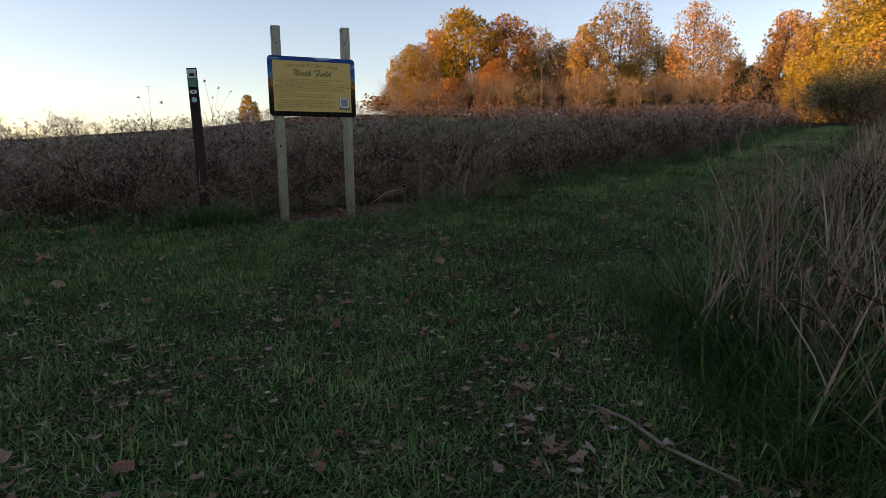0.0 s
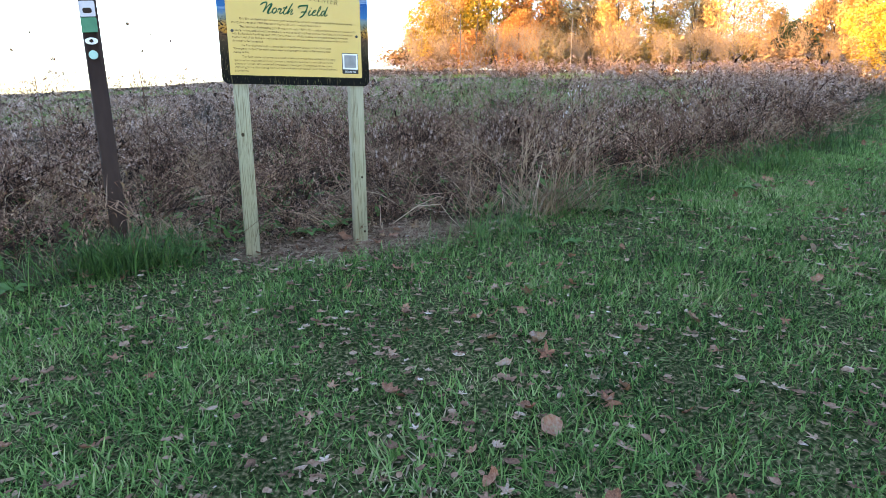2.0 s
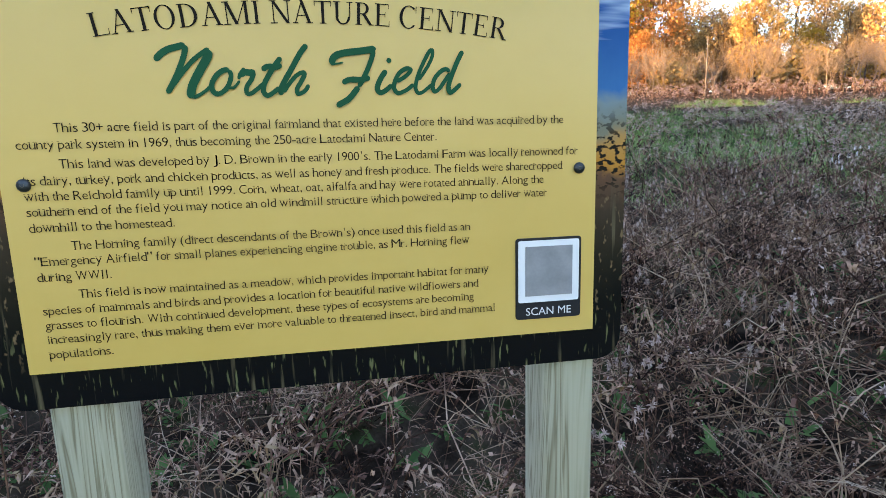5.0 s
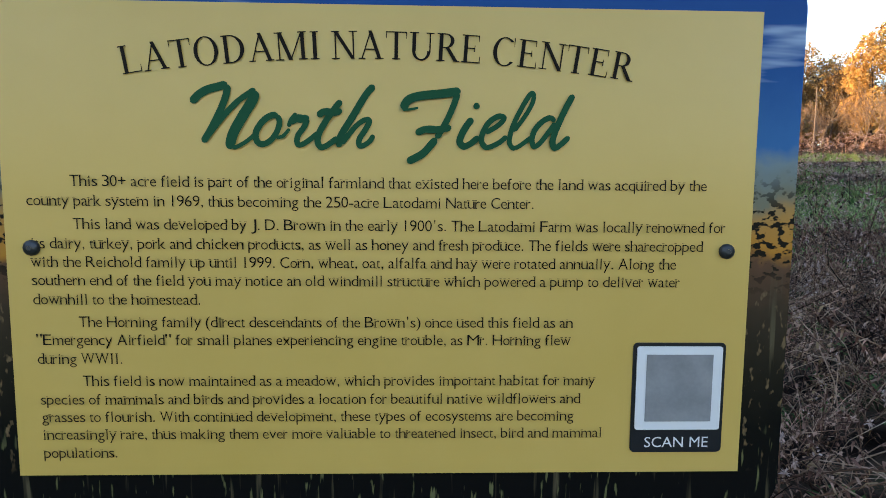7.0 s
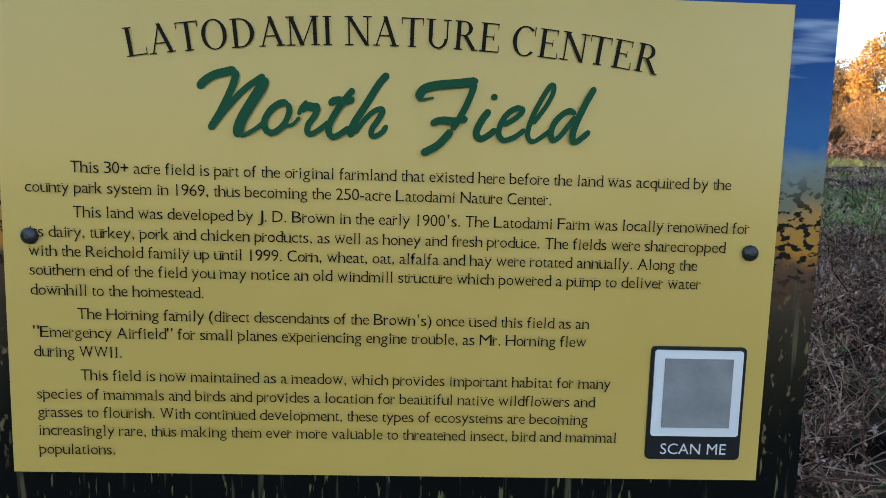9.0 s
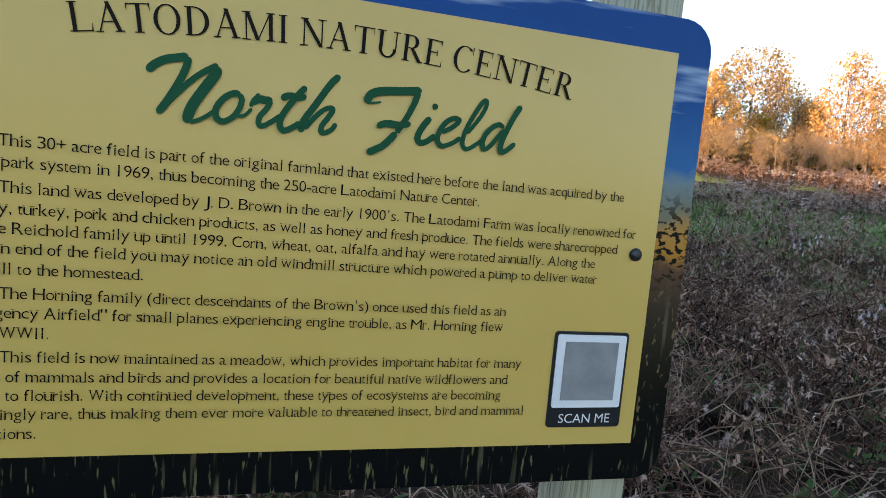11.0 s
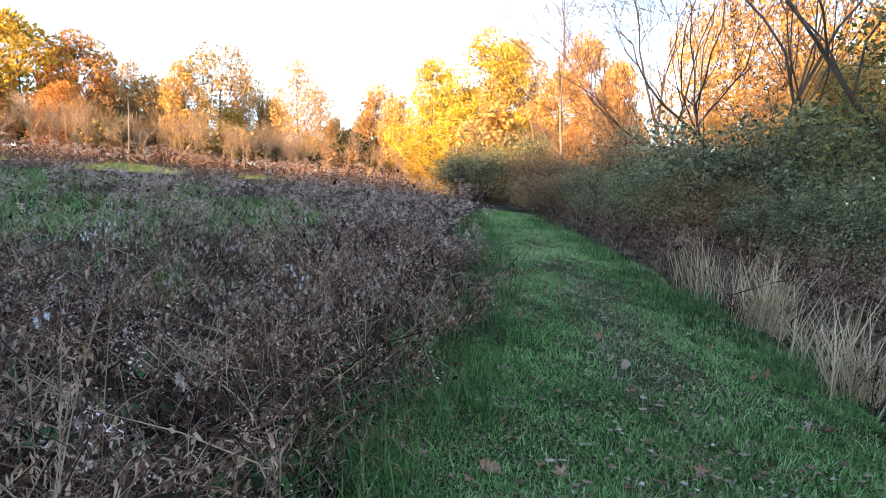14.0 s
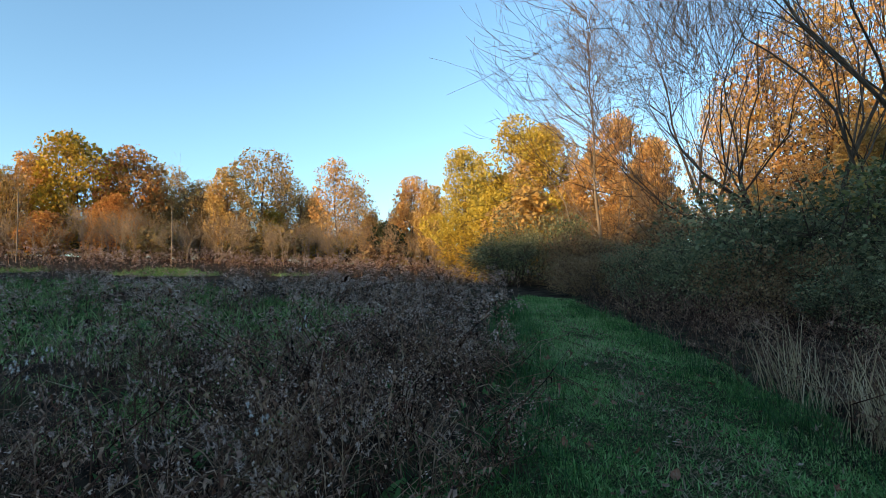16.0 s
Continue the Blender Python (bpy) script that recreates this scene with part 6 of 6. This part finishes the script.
LAWN_TUFTS = [tuft(120 + s, 11, 0.085, 0.0055, (0.15, 1.1), (0.4, 1.6), 0.03, 0, 2) for s in range(6)]
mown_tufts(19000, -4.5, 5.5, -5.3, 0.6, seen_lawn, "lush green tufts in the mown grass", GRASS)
mown_tufts(12000, 2.4, 13, -2.5, 4, lambda x, y: on_lawn(x, y) & (rng.random(len(x)) < worn(x, y)), "green tufts beside the trodden line of the trail", TRAIL_GRASS)
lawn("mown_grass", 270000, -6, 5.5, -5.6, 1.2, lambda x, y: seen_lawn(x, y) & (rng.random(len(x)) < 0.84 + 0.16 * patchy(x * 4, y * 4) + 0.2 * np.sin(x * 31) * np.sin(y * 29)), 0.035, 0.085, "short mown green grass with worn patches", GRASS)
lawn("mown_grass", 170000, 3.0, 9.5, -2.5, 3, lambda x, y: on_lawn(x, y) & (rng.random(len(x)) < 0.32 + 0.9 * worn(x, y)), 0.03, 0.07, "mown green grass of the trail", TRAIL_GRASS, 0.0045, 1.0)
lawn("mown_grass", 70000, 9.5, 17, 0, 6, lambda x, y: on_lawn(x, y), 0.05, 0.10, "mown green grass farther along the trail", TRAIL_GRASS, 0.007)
lawn("dead_grass", 90000, -6, 5.5, -5.6, 1.4, lambda x, y: (y < edge_left(x) + 0.5) & (y > edge_right(x)) & (y > -5.6), 0.03, 0.07, "dry clippings and dead grass in the sward", THATCH, 0.0035, 1.35)
lawn("dead_grass", 150000, 3, 14, -2.5, 5, lambda x, y: on_lawn(x, y) & (rng.random(len(x)) < 0.8 - 0.7 * worn(x, y)), 0.045, 0.10, "dry clippings on the trodden trail", THATCH, 0.0045, 1.2)
lawn("mown_grass", 26000, -9, 2.5, -10, -5.6, lambda x, y: y > edge_right(x) - 0.4, 0.05, 0.10, "mown green grass behind the start of the walk", GRASS, 0.010, 1.0)
lawn("mown_grass", 26000, -12, -6, -5.6, 1.2, lambda x, y: y < edge_left(x), 0.05, 0.10, "mown green grass along the field's edge", GRASS, 0.010, 1.0)

# ---------------------------------------------------------------- fallen leaves
def leaf_mesh(seed, lobed=True):
    """A curled fallen leaf about one unit long, with a raised midrib."""
    r = random.Random(seed)
    b = Build()
    n, curl = 7, r.uniform(0.2, 1.1)
    verts, faces = [], []
    for i in range(n + 1):
        t = i / n
        w = 0.36 * math.sin(math.pi * min(0.97, t * 0.93 + 0.05)) ** 0.8
        if lobed:
            w *= 0.68 + 0.5 * (i % 2)
        z = curl * (t - 0.5) ** 2
        dz = r.uniform(0.0, 0.5)
        verts += [(t - 0.5, -w, z + dz * w * 1.6), (t - 0.5, 0, z - 0.02), (t - 0.5, w, z + dz * w * 1.4)]
    for i in range(n):
        faces += [[3 * i, 3 * i + 1, 3 * i + 4, 3 * i + 3], [3 * i + 1, 3 * i + 2, 3 * i + 5, 3 * i + 4]]
    b.add(verts, faces)
    b.tube([(-0.72, 0.02, 0.05), (-0.5, 0, 0.0), (0.3, 0, 0.01)], [0.008, 0.012, 0.004], 3)
    return b


def star_leaf(seed):
    """A fallen leaf with five pointed lobes, cupped and torn."""
    r = random.Random(seed)
    b = Build()
    verts, cup = [(0, 0, 0.0)], r.uniform(0.3, 0.9)
    for i in range(20):
        a = 0.35 + (6.283 - 0.7) * i / 19
        point = (0.6, 0.36, 0.24, 0.36)[i % 4] * r.uniform(0.8, 1.1) * (0.75 + 0.3 * abs(math.cos(a / 2 - 1.57)))
        verts.append((point * math.cos(a + 3.14), point * math.sin(a + 3.14), cup * point * point * r.uniform(0.4, 1.3)))
    b.add(verts, [[0, i + 1, i + 2] for i in range(19)])
    b.tube([(-0.75, 0.03, 0.06), (-0.3, 0, 0.02), (0.0, 0, 0.012)], [0.008, 0.012, 0.008], 3)
    return b


rng = np.random.default_rng(19)
SHAPES = [star_leaf(s) if s % 2 else leaf_mesh(s, s == 0) for s in range(6)]
LEAF_MESHES = [s.mesh("fallen_leaf", [FALLEN]) for s in SHAPES]
cx, cy = inside(rng, 130, -3.2, 4.2, -5.2, 0.4, lambda x, y: (y < edge_left(x) + 0.3) & (y > edge_right(x) + 0.1))
cx, cy = cx[:74], cy[:74]
drift = np.stack([np.repeat(cx, 4) + rng.normal(0, 0.16, 4 * len(cx)), np.repeat(cy, 4) + rng.normal(0, 0.14, 4 * len(cx))], 1)
x2, y2 = inside(rng, 200, 3.5, 9, -1.8, 2.4, on_lawn)
pick = np.concatenate([drift, np.stack([x2, y2], 1)[:80]])
for i, (lx, ly) in enumerate(pick):
    ob = new("fallen_leaf", LEAF_MESHES[i % 6])
    s = 0.05 + 0.055 * rng.random() ** 1.6
    ob.matrix_basis = pose(lx, ly, float(land(lx, ly)) + 0.028, rng.normal() * 28, rng.normal() * 28, rng.uniform(0, 360)) @ Matrix.Scale(s, 4)
    tagged(ob, "curled reddish-brown fallen leaf lying on mown grass", "leaf", "fallen leaves on the grass")


def scrap(seed):
    """A small crumpled bit of leaf."""
    r = random.Random(seed)
    b = Build()
    ring_pts = [(0.5 * math.cos(a) * r.uniform(0.6, 1.1), 0.34 * math.sin(a) * r.uniform(0.5, 1.1), r.uniform(-0.05, 0.3)) for a in [i * 1.0472 for i in range(6)]]
    b.add([(0, 0, 0)] + ring_pts, [[0, i + 1, (i + 1) % 6 + 1] for i in range(6)])
    return b.arrays()


small = [scrap(s) for s in range(9)]
x, y = inside(rng, 10000, -5, 5, -5.5, 1, lambda x, y: (y < edge_left(x) + 0.3) & (y > edge_right(x)))
x2, y2 = inside(rng, 6000, 3.5, 14, -2, 5, lambda x, y: on_lawn(x, y) & (rng.random(len(x)) < 1.0 - 0.7 * worn(x, y)))
xd, yd = rng.normal(0.35, 0.55, 500), rng.normal(0.05, 0.28, 500)
x, y = np.concatenate([x, x2, xd]), np.concatenate([y, y2, yd])
pos = grounded(x, y)
pos[:, 2] += rng.uniform(0.008, 0.035, len(x))
pos[-500:, 2] -= 0.006
tagged(scatter("leaf_litter", small, pos, 0.016 + 0.034 * rng.random(len(x)) ** 2, [LITTER], rng, 0.8), "scattered small dry leaves and bits in the grass", "leaf litter", kind="stuff")
# small curled leaves, in loose drifts on the grass and thick on the bare soil
whole = [s.arrays() for s in SHAPES]
cx, cy = inside(rng, 260, -4, 4.5, -5.3, 0.4, lambda x, y: (y < edge_left(x) + 0.2) & (y > edge_right(x)))
x, y = (cx[:, None] + rng.normal(0, 0.22, (len(cx), 9))).ravel(), (cy[:, None] + rng.normal(0, 0.16, (len(cx), 9))).ravel()
xd, yd = rng.normal(0.45, 0.5, 420), rng.normal(0.06, 0.22, 420)
xt, yt = inside(rng, 2600, 3.0, 12, -2, 4, lambda x, y: on_lawn(x, y) & (rng.random(len(x)) < 1.0 - 0.75 * worn(x, y)))
x, y = np.concatenate([x, xd, xt]), np.concatenate([y, yd, yt])
pos = grounded(x, y)
pos[:, 2] += np.where(dirt(x, y) > 0.4, 0.012, 0.038)
tagged(scatter("leaf_litter", whole, pos, 0.026 + 0.032 * rng.random(len(x)), [LITTER], rng, 0.5), "drifts of small curled brown leaves", "leaf litter", kind="stuff")
